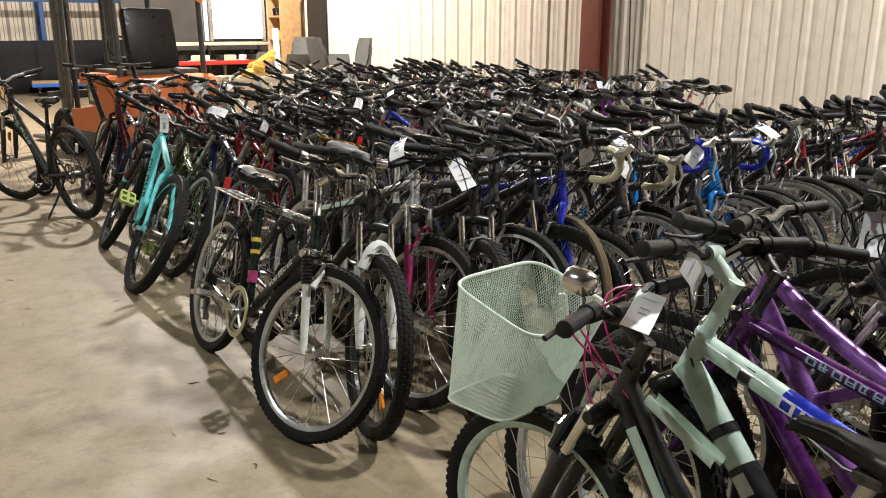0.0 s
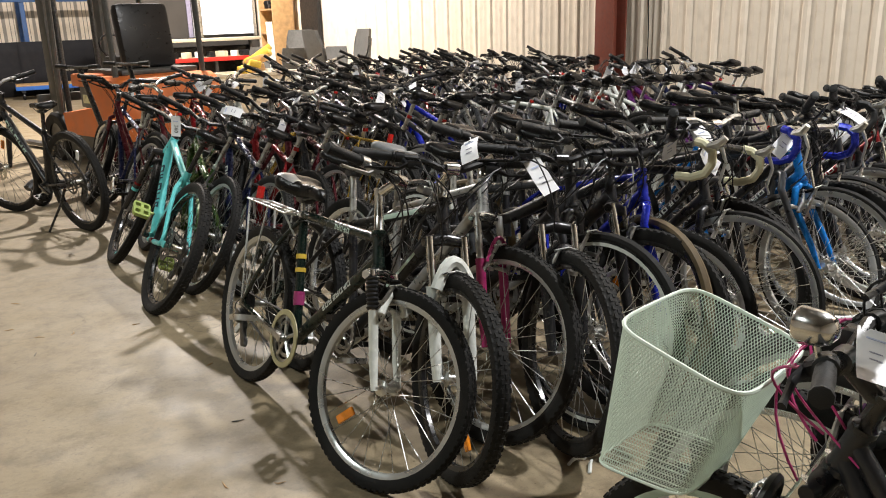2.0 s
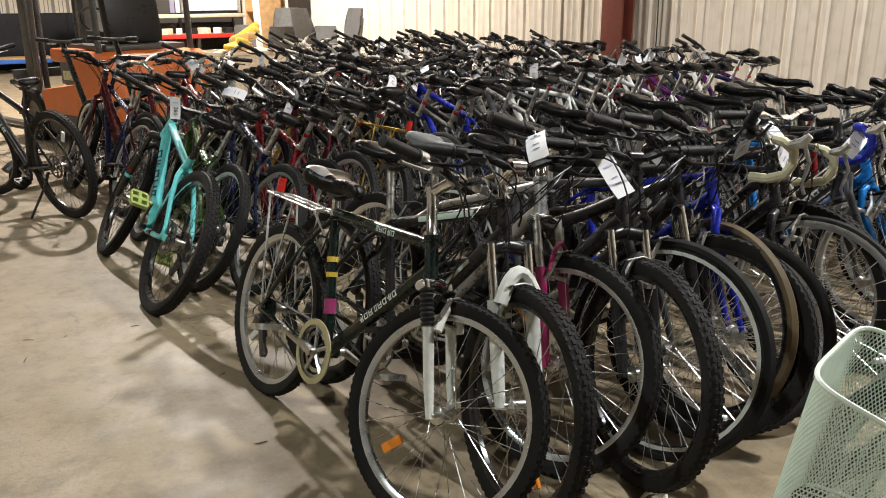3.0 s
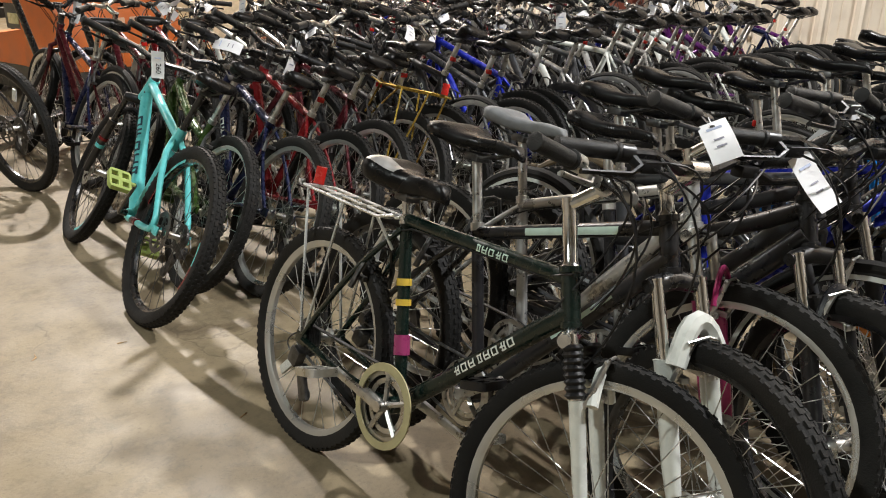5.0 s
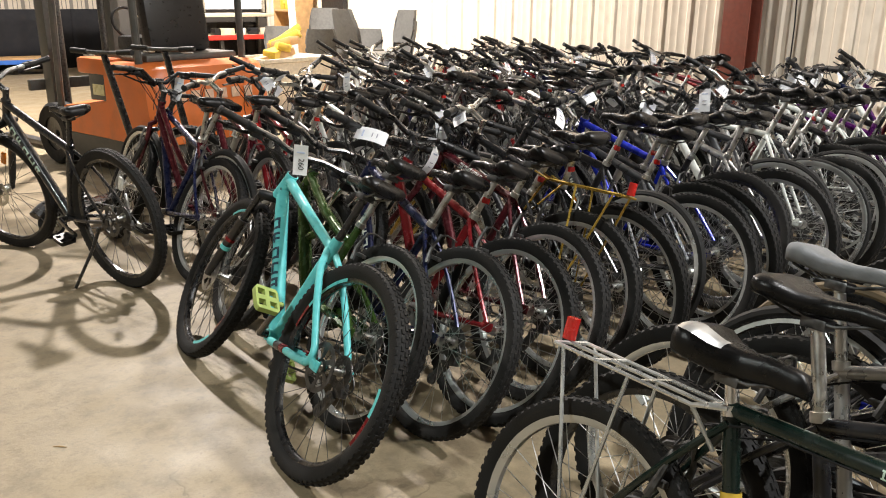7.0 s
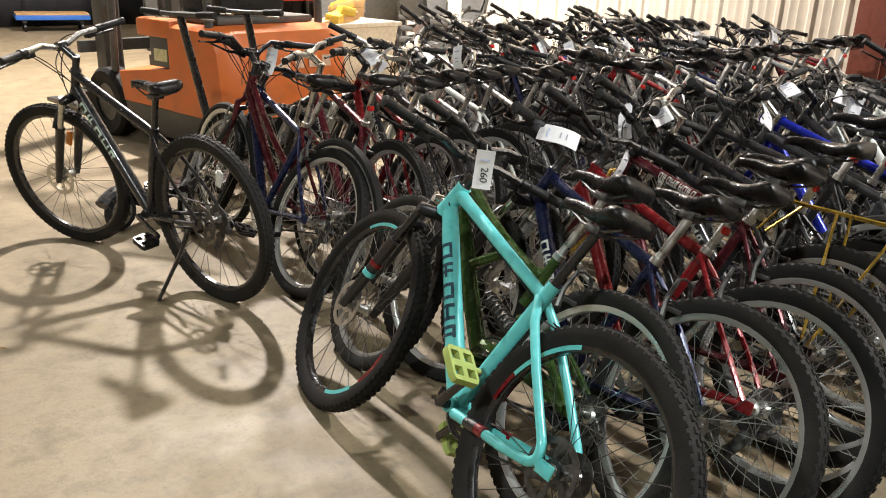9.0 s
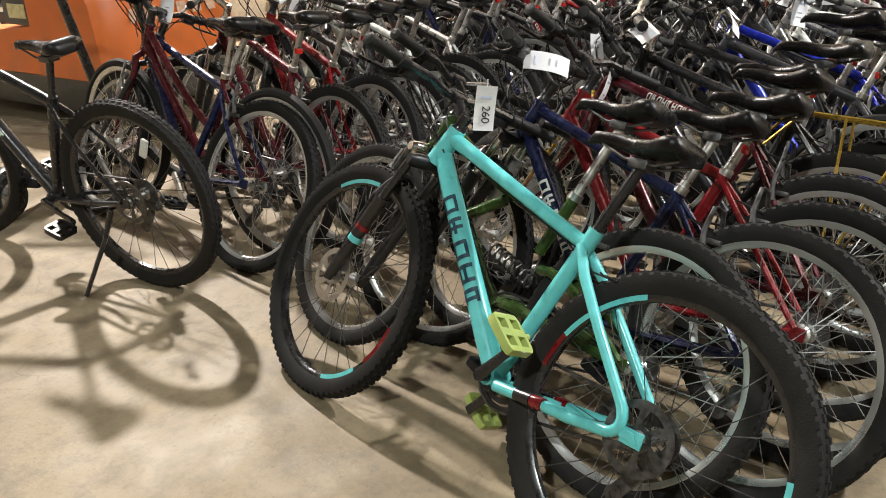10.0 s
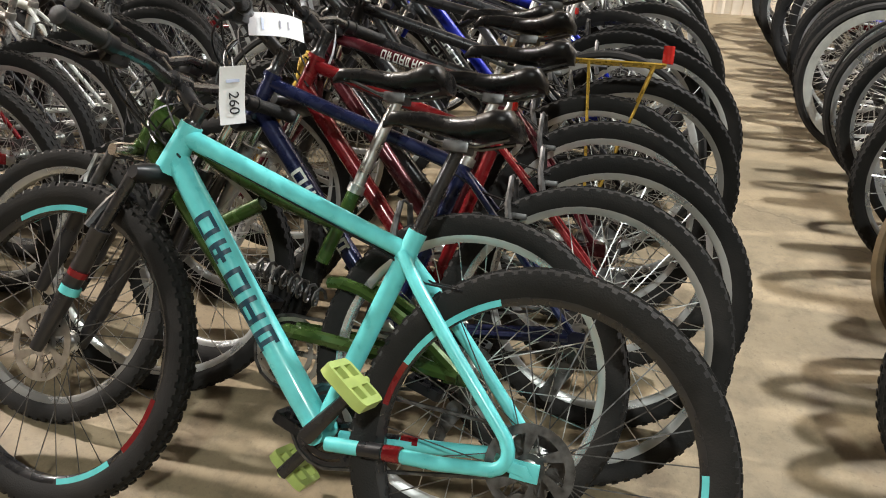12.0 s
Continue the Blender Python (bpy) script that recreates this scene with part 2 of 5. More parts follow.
FLOOR = floor_material()
SHEET = material("cream_wall_sheet", (0.8, 0.7, 0.57), 0.5, vary=0.06, scale=1.6, dirt=0.22, dirt_colour=(0.42, 0.34, 0.25), per_object=0.06, bump=0.05)
COLUMN = material("red_oxide_paint", (0.19, 0.05, 0.03), 0.55, vary=0.15, dirt=0.2)
PLAINWALL = material("plain_wall_paint", (0.3, 0.27, 0.23), 0.7, vary=0.08, scale=2, dirt=0.1)
CEIL = material("ceiling_lining", (0.16, 0.155, 0.15), 0.8, vary=0.06)
TRUCKORANGE = material("forklift_orange", (0.62, 0.15, 0.03), 0.42, vary=0.1, scale=6, dirt=0.3, dirt_colour=(0.25, 0.1, 0.04))
TRUCKGREY = material("forklift_grey", (0.07, 0.07, 0.065), 0.5, vary=0.2, dirt=0.3)
BLACKCLOTH = material("black_cloth", (0.012, 0.012, 0.015), 0.85, vary=0.3, scale=9, bump=0.3)
TIMBER = material("plywood", (0.5, 0.3, 0.13), 0.6, vary=0.2, scale=12, bump=0.2, dirt=0.2)
CARTBLUE = material("cart_blue", (0.03, 0.14, 0.5), 0.45, vary=0.12, dirt=0.15)
RACKBLUE = material("rack_blue", (0.05, 0.12, 0.3), 0.5, vary=0.12, dirt=0.2)
REDEDGE = material("red_edge", (0.6, 0.03, 0.02), 0.4, vary=0.1)
BENCHTOP = material("pale_benchtop", (0.6, 0.52, 0.38), 0.5, vary=0.12, dirt=0.2)
YELLOW = material("tool_yellow", (0.62, 0.42, 0.05), 0.45, vary=0.15, dirt=0.2)
CHAIRGREY = material("chair_grey_fabric", (0.1, 0.097, 0.09), 0.6, vary=0.2, bump=0.3)

# ---- setting ----
EAST, NORTH, WEST, SOUTH, TOP = 5.65, 16.0, -9.0, -9.0, 6.6


def slab(name, x0, y0, z0, x1, y1, z1, mat, label, category):
    g = Geo().box(Matrix.Translation(((x0 + x1) / 2, (y0 + y1) / 2, (z0 + z1) / 2)), x1 - x0, y1 - y0, z1 - z0)
    return tagged(part(name, g, mat), label, category, kind="structure")


slab("floor", WEST - 0.3, SOUTH - 0.3, -0.2, EAST + 0.5, NORTH + 0.5, 0.0, FLOOR, "stained beige concrete warehouse floor with fine cracks", "floor")
# Unseen ceiling, west and south walls close the hall; kept dark to cut bounce
slab("ceiling", WEST - 0.3, SOUTH - 0.3, TOP, EAST + 0.5, NORTH + 0.5, TOP + 0.15, CEIL, "plain grey warehouse ceiling, unseen, closing the room", "ceiling")
slab("wall_west", WEST - 0.2, SOUTH, 0.0, WEST, NORTH, TOP, PLAINWALL, "plain painted warehouse wall", "wall")
slab("wall_south", WEST - 0.2, SOUTH - 0.2, 0.0, EAST + 0.3, SOUTH, TOP, PLAINWALL, "plain painted warehouse wall", "wall")
wall_east = slab("wall_east", EAST + 0.035, SOUTH, 0.0, EAST + 0.2, NORTH, TOP, PLAINWALL, "cream ribbed steel sheet warehouse wall", "wall")
wall_north = slab("wall_north", WEST, NORTH + 0.035, 0.0, EAST + 0.03, NORTH + 0.2, TOP, PLAINWALL, "cream ribbed steel sheet warehouse end wall", "wall")


def sheet_mesh():
    """One wall sheet, 0.9 m wide, three main ribs and small stiffeners between them; it faces -x and runs along y."""
    prof = []
    for k in range(3):
        y = k * 0.3
        for dy, dx in ((0.0, 0.0), (0.055, 0.0), (0.065, -0.006), (0.078, -0.006), (0.085, 0.0), (0.135, 0.0), (0.145, -0.006), (0.158, -0.006), (0.165, 0.0), (0.212, 0.0), (0.234, -0.02), (0.27, -0.02), (0.292, 0.0)):
            prof.append((dx, y + dy))
    prof.append((0.0, 0.9))
    g = Geo()
    g.loft([[(x, y, 0.0) for x, y in prof], [(x, y, TOP) for x, y in prof]], closed=False)
    return g.mesh("panel", SHEET)


SHEET_MESH = sheet_mesh()
y = SOUTH
while y < NORTH - 0.05:
    p = new("panel", SHEET_MESH)
    p.parent, p.matrix_basis = wall_east, Matrix.Translation((EAST + 0.03, y + 0.035, 0))
    y += 0.9
x = WEST
while x < EAST - 0.1:
    p = new("panel", SHEET_MESH)
    p.parent, p.matrix_basis = wall_north, pose(x, NORTH + 0.03, 0, 0, 0, -90)
    x += 0.9


def steel_column(px, py):
    g = Geo()
    for m, s in ((pose(px + 0.011, py, TOP / 2), (0.022, 0.25, TOP)), (pose(px + 0.199, py, TOP / 2), (0.022, 0.25, TOP)), (pose(px + 0.105, py, TOP / 2), (0.166, 0.016, TOP))):
        g.box(m, *s, c=0.003)
    col = tagged(part("steel_column", g, COLUMN), "red oxide painted steel I-beam column against the wall", "column", "wall columns", "structure")
    part("base_plate", Geo().box(pose(px + 0.09, py, 0.012), 0.3, 0.34, 0.022, 0.003), COLUMN, col)
    return col


steel_column(5.43, 2.06)
steel_column(5.43, -5.5)
cable = Geo().tube([(5.585, 1.6, 0.6), (5.583, 1.6, 1.2), (5.58, 1.64, 2.0), (5.585, 1.62, 6.58)], 0.006, 6)
tagged(part("wall_cable", cable, PLASTIC), "thin dark cable running up the cream wall", "cable", kind="structure")

lamp_glow = bpy.data.materials.new("lamp_glow")
lamp_glow.use_nodes = True
lamp_glow.node_tree.nodes["Principled BSDF"].inputs["Emission Color"].default_value = (1, 0.93, 0.8, 1)
lamp_glow.node_tree.nodes["Principled BSDF"].inputs["Emission Strength"].default_value = 6.0
# every light gets an unseen fixture, the daylight stand-in and the fill too
for lx, ly, lz, watts, tone in LAMPS:
    hb = thing("high_bay_lamp", "unseen round aluminium high-bay lamp added under the ceiling", "lamp", "ceiling lamps", m=pose(lx, ly, lz))
    prof = [(0.08, 0.42), (0.1, 0.4), (0.15, 0.3), (0.24, 0.1), (0.27, 0.02), (0.26, 0.02), (0.14, 0.29), (0.08, 0.38)]
    n = 24
    g = Geo()
    g.loft([[(r * math.cos(2 * math.pi * i / n), r * math.sin(2 * math.pi * i / n), z) for i in range(n)] for r, z in prof], caps=False)
    part("reflector", g, ALLOY, hb)
    part("housing", Geo().tube([(0, 0, 0.38), (0, 0, 0.52)], 0.1, 16), STEEL, hb)
    part("chain", Geo().tube([(0, 0, 0.52), (0, 0, TOP - lz)], 0.008, 6), STEEL, hb)
    part("bulb", Geo().ball((0, 0, 0.22), 0.06, 12), lamp_glow, hb)
    la = bpy.data.lights.new("lamp", "AREA")
    la.shape, la.size, la.energy, la.color = "DISK", 0.36, watts, tone
    lo = new("lamp_light", la)
    lo.matrix_basis = pose(lx, ly, lz + 0.0)

# ---- bicycles ----


def tyre_profile(R, w, slick):
    h = w * 0.95
    if slick:
        return [(R - h, -w * 0.28), (R - h * 0.6, -w * 0.5), (R - h * 0.25, -w * 0.42), (R, 0.0), (R - h * 0.25, w * 0.42), (R - h * 0.6, w * 0.5), (R - h, w * 0.28)]
    return [(R - h, -w * 0.28), (R - h * 0.62, -w * 0.5), (R - h * 0.22, -w * 0.46), (R - h * 0.06, -w * 0.22), (R - h * 0.03, w * 0.0), (R - h * 0.06, w * 0.22), (R - h * 0.22, w * 0.46), (R - h * 0.62, w * 0.5), (R - h, w * 0.28)]


def knobs(g, cy, P):
    R, w, count = P["R"], P["tw"], P.get("knobs", 78)
    for i in range(count):
        for row, (side, dr, ww) in enumerate(((-0.4, 0.16, 0.15), (-0.13, 0.03, 0.2), (0.13, 0.03, 0.2), (0.4, 0.16, 0.15))):
            ang = 2 * math.pi * (i + 0.5 * (row % 2)) / count
            c, s = math.cos(ang), math.sin(ang)
            da = 0.32 * 2 * math.pi / count
            r0, r1 = R - w * dr - 0.006, R - w * dr + P.get("knob_h", 0.0018)
            base = len(g.v)
            for rr, k in ((r0, 1.0), (r1, 0.8)):
                for sa, sx in ((-1, -1), (1, -1), (1, 1), (-1, 1)):
                    a2 = ang + sa * da * k
                    g.v.append((w * (side + sx * ww * 0.5 * k), cy + rr * math.cos(a2), R + rr * math.sin(a2)))
            g.f.extend([(base + 4, base + 5, base + 6, base + 7), (base, base + 1, base + 5, base + 4), (base + 1, base + 2, base + 6, base + 5), (base + 2, base + 3, base + 7, base + 6), (base + 3, base, base + 4, base + 7)])


def brake_rotor(g, cy, cz, x):
    """A spoked brake rotor in one piece."""
    rs, n, base = (0.018, 0.028, 0.063, 0.08), 36, len(g.v)
    for dx in (-0.001, 0.001):
        for i in range(n):
            for k, r in enumerate(rs):
                a = 2 * math.pi * (i + (0.0 if k < 2 else 1.5)) / n
                g.v.append((x + dx, cy + r * math.cos(a), cz + r * math.sin(a)))
    at = lambda i, k, s: base + s * n * 4 + (i % n) * 4 + k
    solid = lambda i, k: k in (0, 2) or (k == 1 and (i % n) % 6 < 2)
    for i in range(n):
        for k in range(3):
            if not solid(i, k):
                continue
            g.f.append((at(i, k, 1), at(i, k + 1, 1), at(i + 1, k + 1, 1), at(i + 1, k, 1)))
            g.f.append((at(i, k, 0), at(i + 1, k, 0), at(i + 1, k + 1, 0), at(i, k + 1, 0)))
            if k == 2 or not solid(i, k + 1):
                g.f.append((at(i, k + 1, 0), at(i + 1, k + 1, 0), at(i + 1, k + 1, 1), at(i, k + 1, 1)))
            if k == 0 or not solid(i, k - 1):
                g.f.append((at(i, k, 1), at(i + 1, k, 1), at(i + 1, k, 0), at(i, k, 0)))


def wheel(parent, name, cy, P):
    """A wheel whose axle lies at y = cy: rim > tyre, spokes, hub, and what it carries."""
    R, w = P["R"], P["tw"]
    rr = R - w * 0.9
    hr = 0.017 if not P.get("deep") else 0.035
    rim = part("wheel", Geo().lathe_x(cy, R, [(rr + 0.008, -0.014), (rr + 0.008, 0.014), (rr - 0.004, 0.015), (rr - hr, 0.007), (rr - hr, -0.007), (rr - 0.004, -0.015)], 56), P["rim"], parent, P.get("rim_label", ""))
    rim["axle"] = name
    g = Geo().lathe_x(cy, R, tyre_profile(R, w, P["slick"]), 56)
    if not P["slick"]:
        knobs(g, cy, P)
    part("tyre", g, P["tyre"], rim)
    g = Geo()
    n = P.get("spokes", 28)
    for i in range(n):
        a = 2 * math.pi * i / n
        side = 1 if i % 2 else -1
        b = a + (0.9 if (i // 2) % 2 else -0.9)
        g.tube([(side * 0.03, cy + 0.022 * math.cos(b), R + 0.022 * math.sin(b)), (0, cy + (rr - hr) * math.cos(a), R + (rr - hr) * math.sin(a))], 0.0014, 3, caps=False)
    part("spokes", g, P.get("spoke_mat", SPOKE), rim)
    g = Geo()
    g.tube([(-0.065, cy, R), (-0.04, cy, R), (-0.036, cy, R), (-0.033, cy, R), (-0.028, cy, R), (0, cy, R), (0.028, cy, R), (0.033, cy, R), (0.036, cy, R), (0.04, cy, R), (0.065, cy, R)], [0.007, 0.007, 0.012, 0.026, 0.016, 0.014, 0.016, 0.026, 0.012, 0.007, 0.007], 12)
    part("hub", g, P.get("hub", ALLOY), rim)
    if P.get("disc"):
        g = Geo()
        brake_rotor(g, cy, R, -0.046)
        part("brake_disc", g, ALLOY if name == "front" else STEEL, rim)
    if name == "rear":
        steps = []
        for k in range(6):
            r = 0.056 - k * 0.0055
            steps += [(r, 0.034 + k * 0.0045), (r, 0.0362 + k * 0.0045), (0.024, 0.0368 + k * 0.0045), (0.024, 0.0384 + k * 0.0045)]
        g = Geo().lathe_x(cy, R, [(0.015, 0.034)] + steps[:-1] + [(0.015, 0.06)], 24)
        part("cassette", g, STEEL, rim)
    if P.get("rim_marks"):
        g = Geo()
        for a0, a1, ma in (P["rim_marks"][name] if isinstance(P["rim_marks"], dict) else P["rim_marks"]):
            ns = max(10, int(abs(a1 - a0) * 9))
            seg = [(a0 + (a1 - a0) * i / ns) for i in range(ns + 1)]
            g2 = Geo()
            for sx in (-0.0165, 0.0165):
                g2.loft([[(sx, cy + r * math.cos(a), R + r * math.sin(a)) for r in (rr - 0.014, rr - 0.002)] for a in seg], closed=False)
            part("rim_mark", g2, ma, rim)
    if P.get("wheel_reflector"):
        a = P["wheel_reflector"]
        part("reflector", Geo().box(Matrix.Translation((0, cy, R)) @ Matrix.Rotation(a, 4, "X") @ Matrix.Translation((0, 0, rr * 0.68)), 0.012, 0.028, 0.07, 0.004), AMBER if name == "front" else CLEARLENS, rim)
    return rim


def saddle_geo(y, z, L=0.27, W=0.15, patch=False, thick=1.0):
    """A padded saddle: narrow nose, waisted, wide dished tail, thin skirt."""
    ts = (0.0, 0.05, 0.3, 0.5, 0.68, 0.84, 0.95, 1.0)
    half = (0.008, 0.02, 0.024, 0.034, 0.062, 0.088, 0.086, 0.05)
    high = (-0.016, -0.002, 0.001, -0.004, -0.002, 0.01, 0.012, -0.002)
    deep = (0.012, 0.024, 0.03, 0.032, 0.036, 0.042, 0.04, 0.022)
    rings = []
    for t in np.linspace(0.62, 0.97, 9) if patch else np.linspace(0, 1, 19) ** 0.95:
        hw, zz, th = (float(np.interp(t, ts, v)) for v in (half, high, deep))
        hw *= W / 0.176
        th *= thick
        ring = []
        for i in range(16) if not patch else (1, 1.8, 2.6, 3.4):
            a = 2 * math.pi * i / 16
            c, s = math.cos(a), math.sin(a)
            up = 0.5 * abs(s) ** 0.75 if s > 0 else -0.55 * abs(s) ** 0.5
            dish = -0.1 * (1 - abs(c)) if s > 0.3 else 0.0
            ring.append((hw * math.copysign(abs(c) ** 0.8, c), y + L * (0.5 - t) + 0.02, z + zz + th * (up + dish) + (0.0022 if patch else 0.0)))
        rings.append(ring)
    return Geo().loft(rings, closed=not patch)


def pierced_plate(g, m, w, l, th):
    """A plate with two by two holes, in one piece: a pedal."""
    xs = [w * f for f in (-0.5, -0.4, -0.09, 0.09, 0.4, 0.5)]
    ys = [l * f for f in (-0.5, -0.36, -0.1, 0.1, 0.36, 0.5)]
    base = len(g.v)
    for z in (-th / 2, th / 2):
        for x in xs:
            for y in ys:
                round_off = 0.9 if abs(x) > 0.49 * w and abs(y) > 0.49 * l else 1.0
                g.v.append(tuple(m @ Vector((x * round_off, y * round_off, z))))
    at = lambda i, j, k: base + k * 36 + i * 6 + j
    solid = lambda i, j: 0 <= i < 5 and 0 <= j < 5 and not (i % 2 and j % 2)
    for i in range(5):
        for j in range(5):
            if not solid(i, j):
                continue
            g.f.append((at(i, j, 1), at(i + 1, j, 1), at(i + 1, j + 1, 1), at(i, j + 1, 1)))
            g.f.append((at(i, j, 0), at(i, j + 1, 0), at(i + 1, j + 1, 0), at(i + 1, j, 0)))
            for di, dj, a, b in ((-1, 0, (i, j), (i, j + 1)), (1, 0, (i + 1, j + 1), (i + 1, j)), (0, -1, (i + 1, j), (i, j)), (0, 1, (i, j + 1), (i + 1, j + 1))):
                if not solid(i + di, j + dj):
                    g.f.append((at(*a, 0), at(*a, 1), at(*b, 1), at(*b, 0)))


def make_bike(label, P):
    """One bicycle with its parts, rear wheel on the ground at the origin, heading +y. P: its sizes, shapes and paints."""
    bike = thing("bicycle", label, "bicycle", "rows of stored bicycles")
    R, wb, fm, fork = P["R"], P["wb"], P["frame"], P.get("fork", P["frame"])
    bb = Vector((0, P.get("bb_y", 0.43), P.get("bb_z", 0.285 + (R - 0.33) * 0.5)))
    sa, ha = radians(73), radians(P.get("head", 70))
    st = P["st"]
    stop = bb + Vector((0, -math.cos(sa), math.sin(sa))) * st
    u, nrm = Vector((0, -math.cos(ha), math.sin(ha))), Vector((0, math.sin(ha), math.cos(ha)))
    ax_f, ax_r = Vector((0, wb, R)), Vector((0, 0, R))
    p0 = ax_f - nrm * 0.042
    fl = P.get("fl", R + 0.1)
    hb, ht = p0 + u * fl, p0 + u * (fl + P.get("ht", 0.12))
    tr = P.get("tube", 0.017)
    g = Geo()
    g.tube([hb, hb + u * 0.012, hb + u * 0.013, ht - u * 0.013, ht - u * 0.012, ht], [0.024, 0.024, 0.02, 0.02, 0.024, 0.024], 14)
    dt0 = hb + u * 0.03
    kind = P.get("kind", "diamond")
    if kind == "diamond":
        mid = dt0.lerp(bb, 0.15) + Vector((0, 0, P.get("dt_bow", 0.0)))
        if P.get("hydro"):
            neck = dt0.lerp(bb, 0.12) + Vector((0, 0.012, 0.012))
            g.tube(bend(dt0 + Vector((0, 0, 0.006)), neck, dt0.lerp(bb, 0.3), 5) + [dt0.lerp(bb, 0.6), dt0.lerp(bb, 0.85), bb + Vector((0, 0.004, 0.006))], [tr * 1.1, tr * 1.18, tr * 1.24, tr * 1.28, tr * 1.3, tr * 1.3, tr * 1.34, tr * 1.4, tr * 1.3], 16)
            g.tube([hb - u * 0.004, hb + u * 0.03, ht - u * 0.02, ht + u * 0.002], [0.029, 0.027, 0.024, 0.0245], 16)
        else:
            g.tube([dt0, mid, bb], [tr * P.get("dtf", 1.3) * 0.95, tr * P.get("dtf", 1.3), tr * P.get("dtf", 1.3) * 0.95], 14)
        tj = bb.lerp(stop, P.get("tt_join", 0.94))
        tmid = (ht - u * 0.03).lerp(tj, 0.5) + Vector((0, 0, P.get("tt_bow", 0.0)))
        g.tube(bend(ht - u * 0.025, tmid, tj, 6), [tr * (1.0 - 0.03 * i) for i in range(7)] if P.get("hydro") else tr, 12)
    elif kind == "step":
        g.tube(bend(dt0, dt0.lerp(bb, 0.55) + Vector((0, 0, -0.05)), bb, 6), tr * 1.2, 12)
        tj = bb.lerp(stop, 0.38)
        g.tube(bend(ht - u * 0.035, (ht - u * 0.03).lerp(tj, 0.6) + Vector((0, 0, -0.07)), tj, 6), tr, 12)
    elif kind == "full":
        g.tube(bend(dt0, dt0.lerp(bb, 0.5) + Vector((0, 0.03, 0.02)), bb + Vector((0, 0.02, 0.03)), 6), tr * 1.6, 12)
        tj = bb.lerp(stop, 0.78)
        g.tube(bend(ht - u * 0.03, (ht).lerp(tj, 0.5) + Vector((0, 0, -0.07)), tj, 6), tr * 1.25, 12)
        g.tube([dt0.lerp(bb, 0.45), (ht).lerp(tj, 0.6) + Vector((0, 0, -0.07))], tr, 10)
    lo_st = bb if kind != "full" else bb.lerp(stop, 0.55)
    g.tube([lo_st, stop], tr * 0.95, 12)
    g.tube([bb + Vector((-0.036, 0, 0)), bb + Vector((0.036, 0, 0))], 0.022, 14)
    for s in (-1, 1):
        end = ax_r + Vector((s * 0.064, 0.0, 0))
        if kind == "full":
            piv = bb.lerp(stop, 0.3) + Vector((s * 0.03, -0.03, 0))
            g.tube(bend(bb + Vector((s * 0.028, -0.02, 0.06)), bb.lerp(end, 0.5) + Vector((s * 0.03, 0, 0.04)), end, 5), 0.016, 8)
            g.tube(bend(bb.lerp(stop, 0.45) + Vector((s * 0.025, -0.05, 0)), bb.lerp(stop, 0.4) + Vector((s * 0.05, -0.16, 0.05)), end, 6), 0.014, 8)
        elif P.get("hydro"):
            # one sweep: from the top tube down the seat stay, round the dropout, forward along the chain stay
            top = bb.lerp(stop, P.get("ss_join", 0.93))
            knee = Vector((s * 0.064, 0.045, R + 0.045))
            heel = Vector((s * 0.064, 0.06, R - 0.012))
            toe = bb + Vector((s * 0.03, -0.03, -0.012))
            way = [top + Vector((s * 0.012, 0.004, 0.004)), top.lerp(knee, 0.2) + Vector((s * 0.03, 0, 0)), top.lerp(knee, 0.55) + Vector((s * 0.022, 0, 0)), knee + Vector((0, 0.01, 0.012))]
            way += bend(knee, Vector((s * 0.065, 0.022, R + 0.004)), heel, 5)
            way += [heel.lerp(toe, 0.3) + Vector((s * 0.004, 0, -0.003)), heel.lerp(toe, 0.65), toe]
            rr0 = P.get("stay", 0.0095)
            g.tube(way, [rr0 * 0.95, rr0 * 0.95, rr0 * 0.9, rr0 * 0.9] + [rr0 * 0.95] * 6 + [rr0 * 1.0, rr0 * 1.0, rr0 * 1.05], 10)
            g.tube([Vector((s * 0.064, 0.04, R + 0.004)), Vector((s * 0.064, 0.005, R)), Vector((s * 0.064, -0.006, R - 0.012))], [0.012, 0.013, 0.009], 8, flat=0.6)
        else:
            g.tube(bend(bb + Vector((s * 0.022, -0.01, 0)), bb.lerp(end, 0.45) + Vector((s * 0.03, 0, -0.008)), end + Vector((0, 0.015, 0)), 5), P.get("stay", 0.0095), 8)
            top = bb.lerp(stop, P.get("ss_join", 0.93))
            g.tube(bend(top + Vector((s * 0.014, 0, 0)), top.lerp(end, 0.35) + Vector((s * 0.05, -0.012, 0.0)), end + Vector((0, 0.01, 0.012)), 6), P.get("stay", 0.0095) * 0.85, 8)
        g.box(Matrix.Translation(end + Vector((0, 0.004, 0.0))), 0.006, 0.05, 0.034, 0.002)
    frame_ob = part("frame", g, fm, bike)
    if kind == "full":
        sp = bb.lerp(stop, 0.42) + Vector((0, 0.04, 0))
        c0, c1 = sp + Vector((0, -0.07, -0.03)), sp + Vector((0, 0.1, 0.02))
        coil = [c0.lerp(c1, i / 60) + Vector((0.022 * math.cos(i * 0.85), 0, 0.022 * math.sin(i * 0.85))) for i in range(61)]
        part("shock_spring", Geo().tube(coil, 0.004, 5), STEEL, bike, "black coil shock spring")
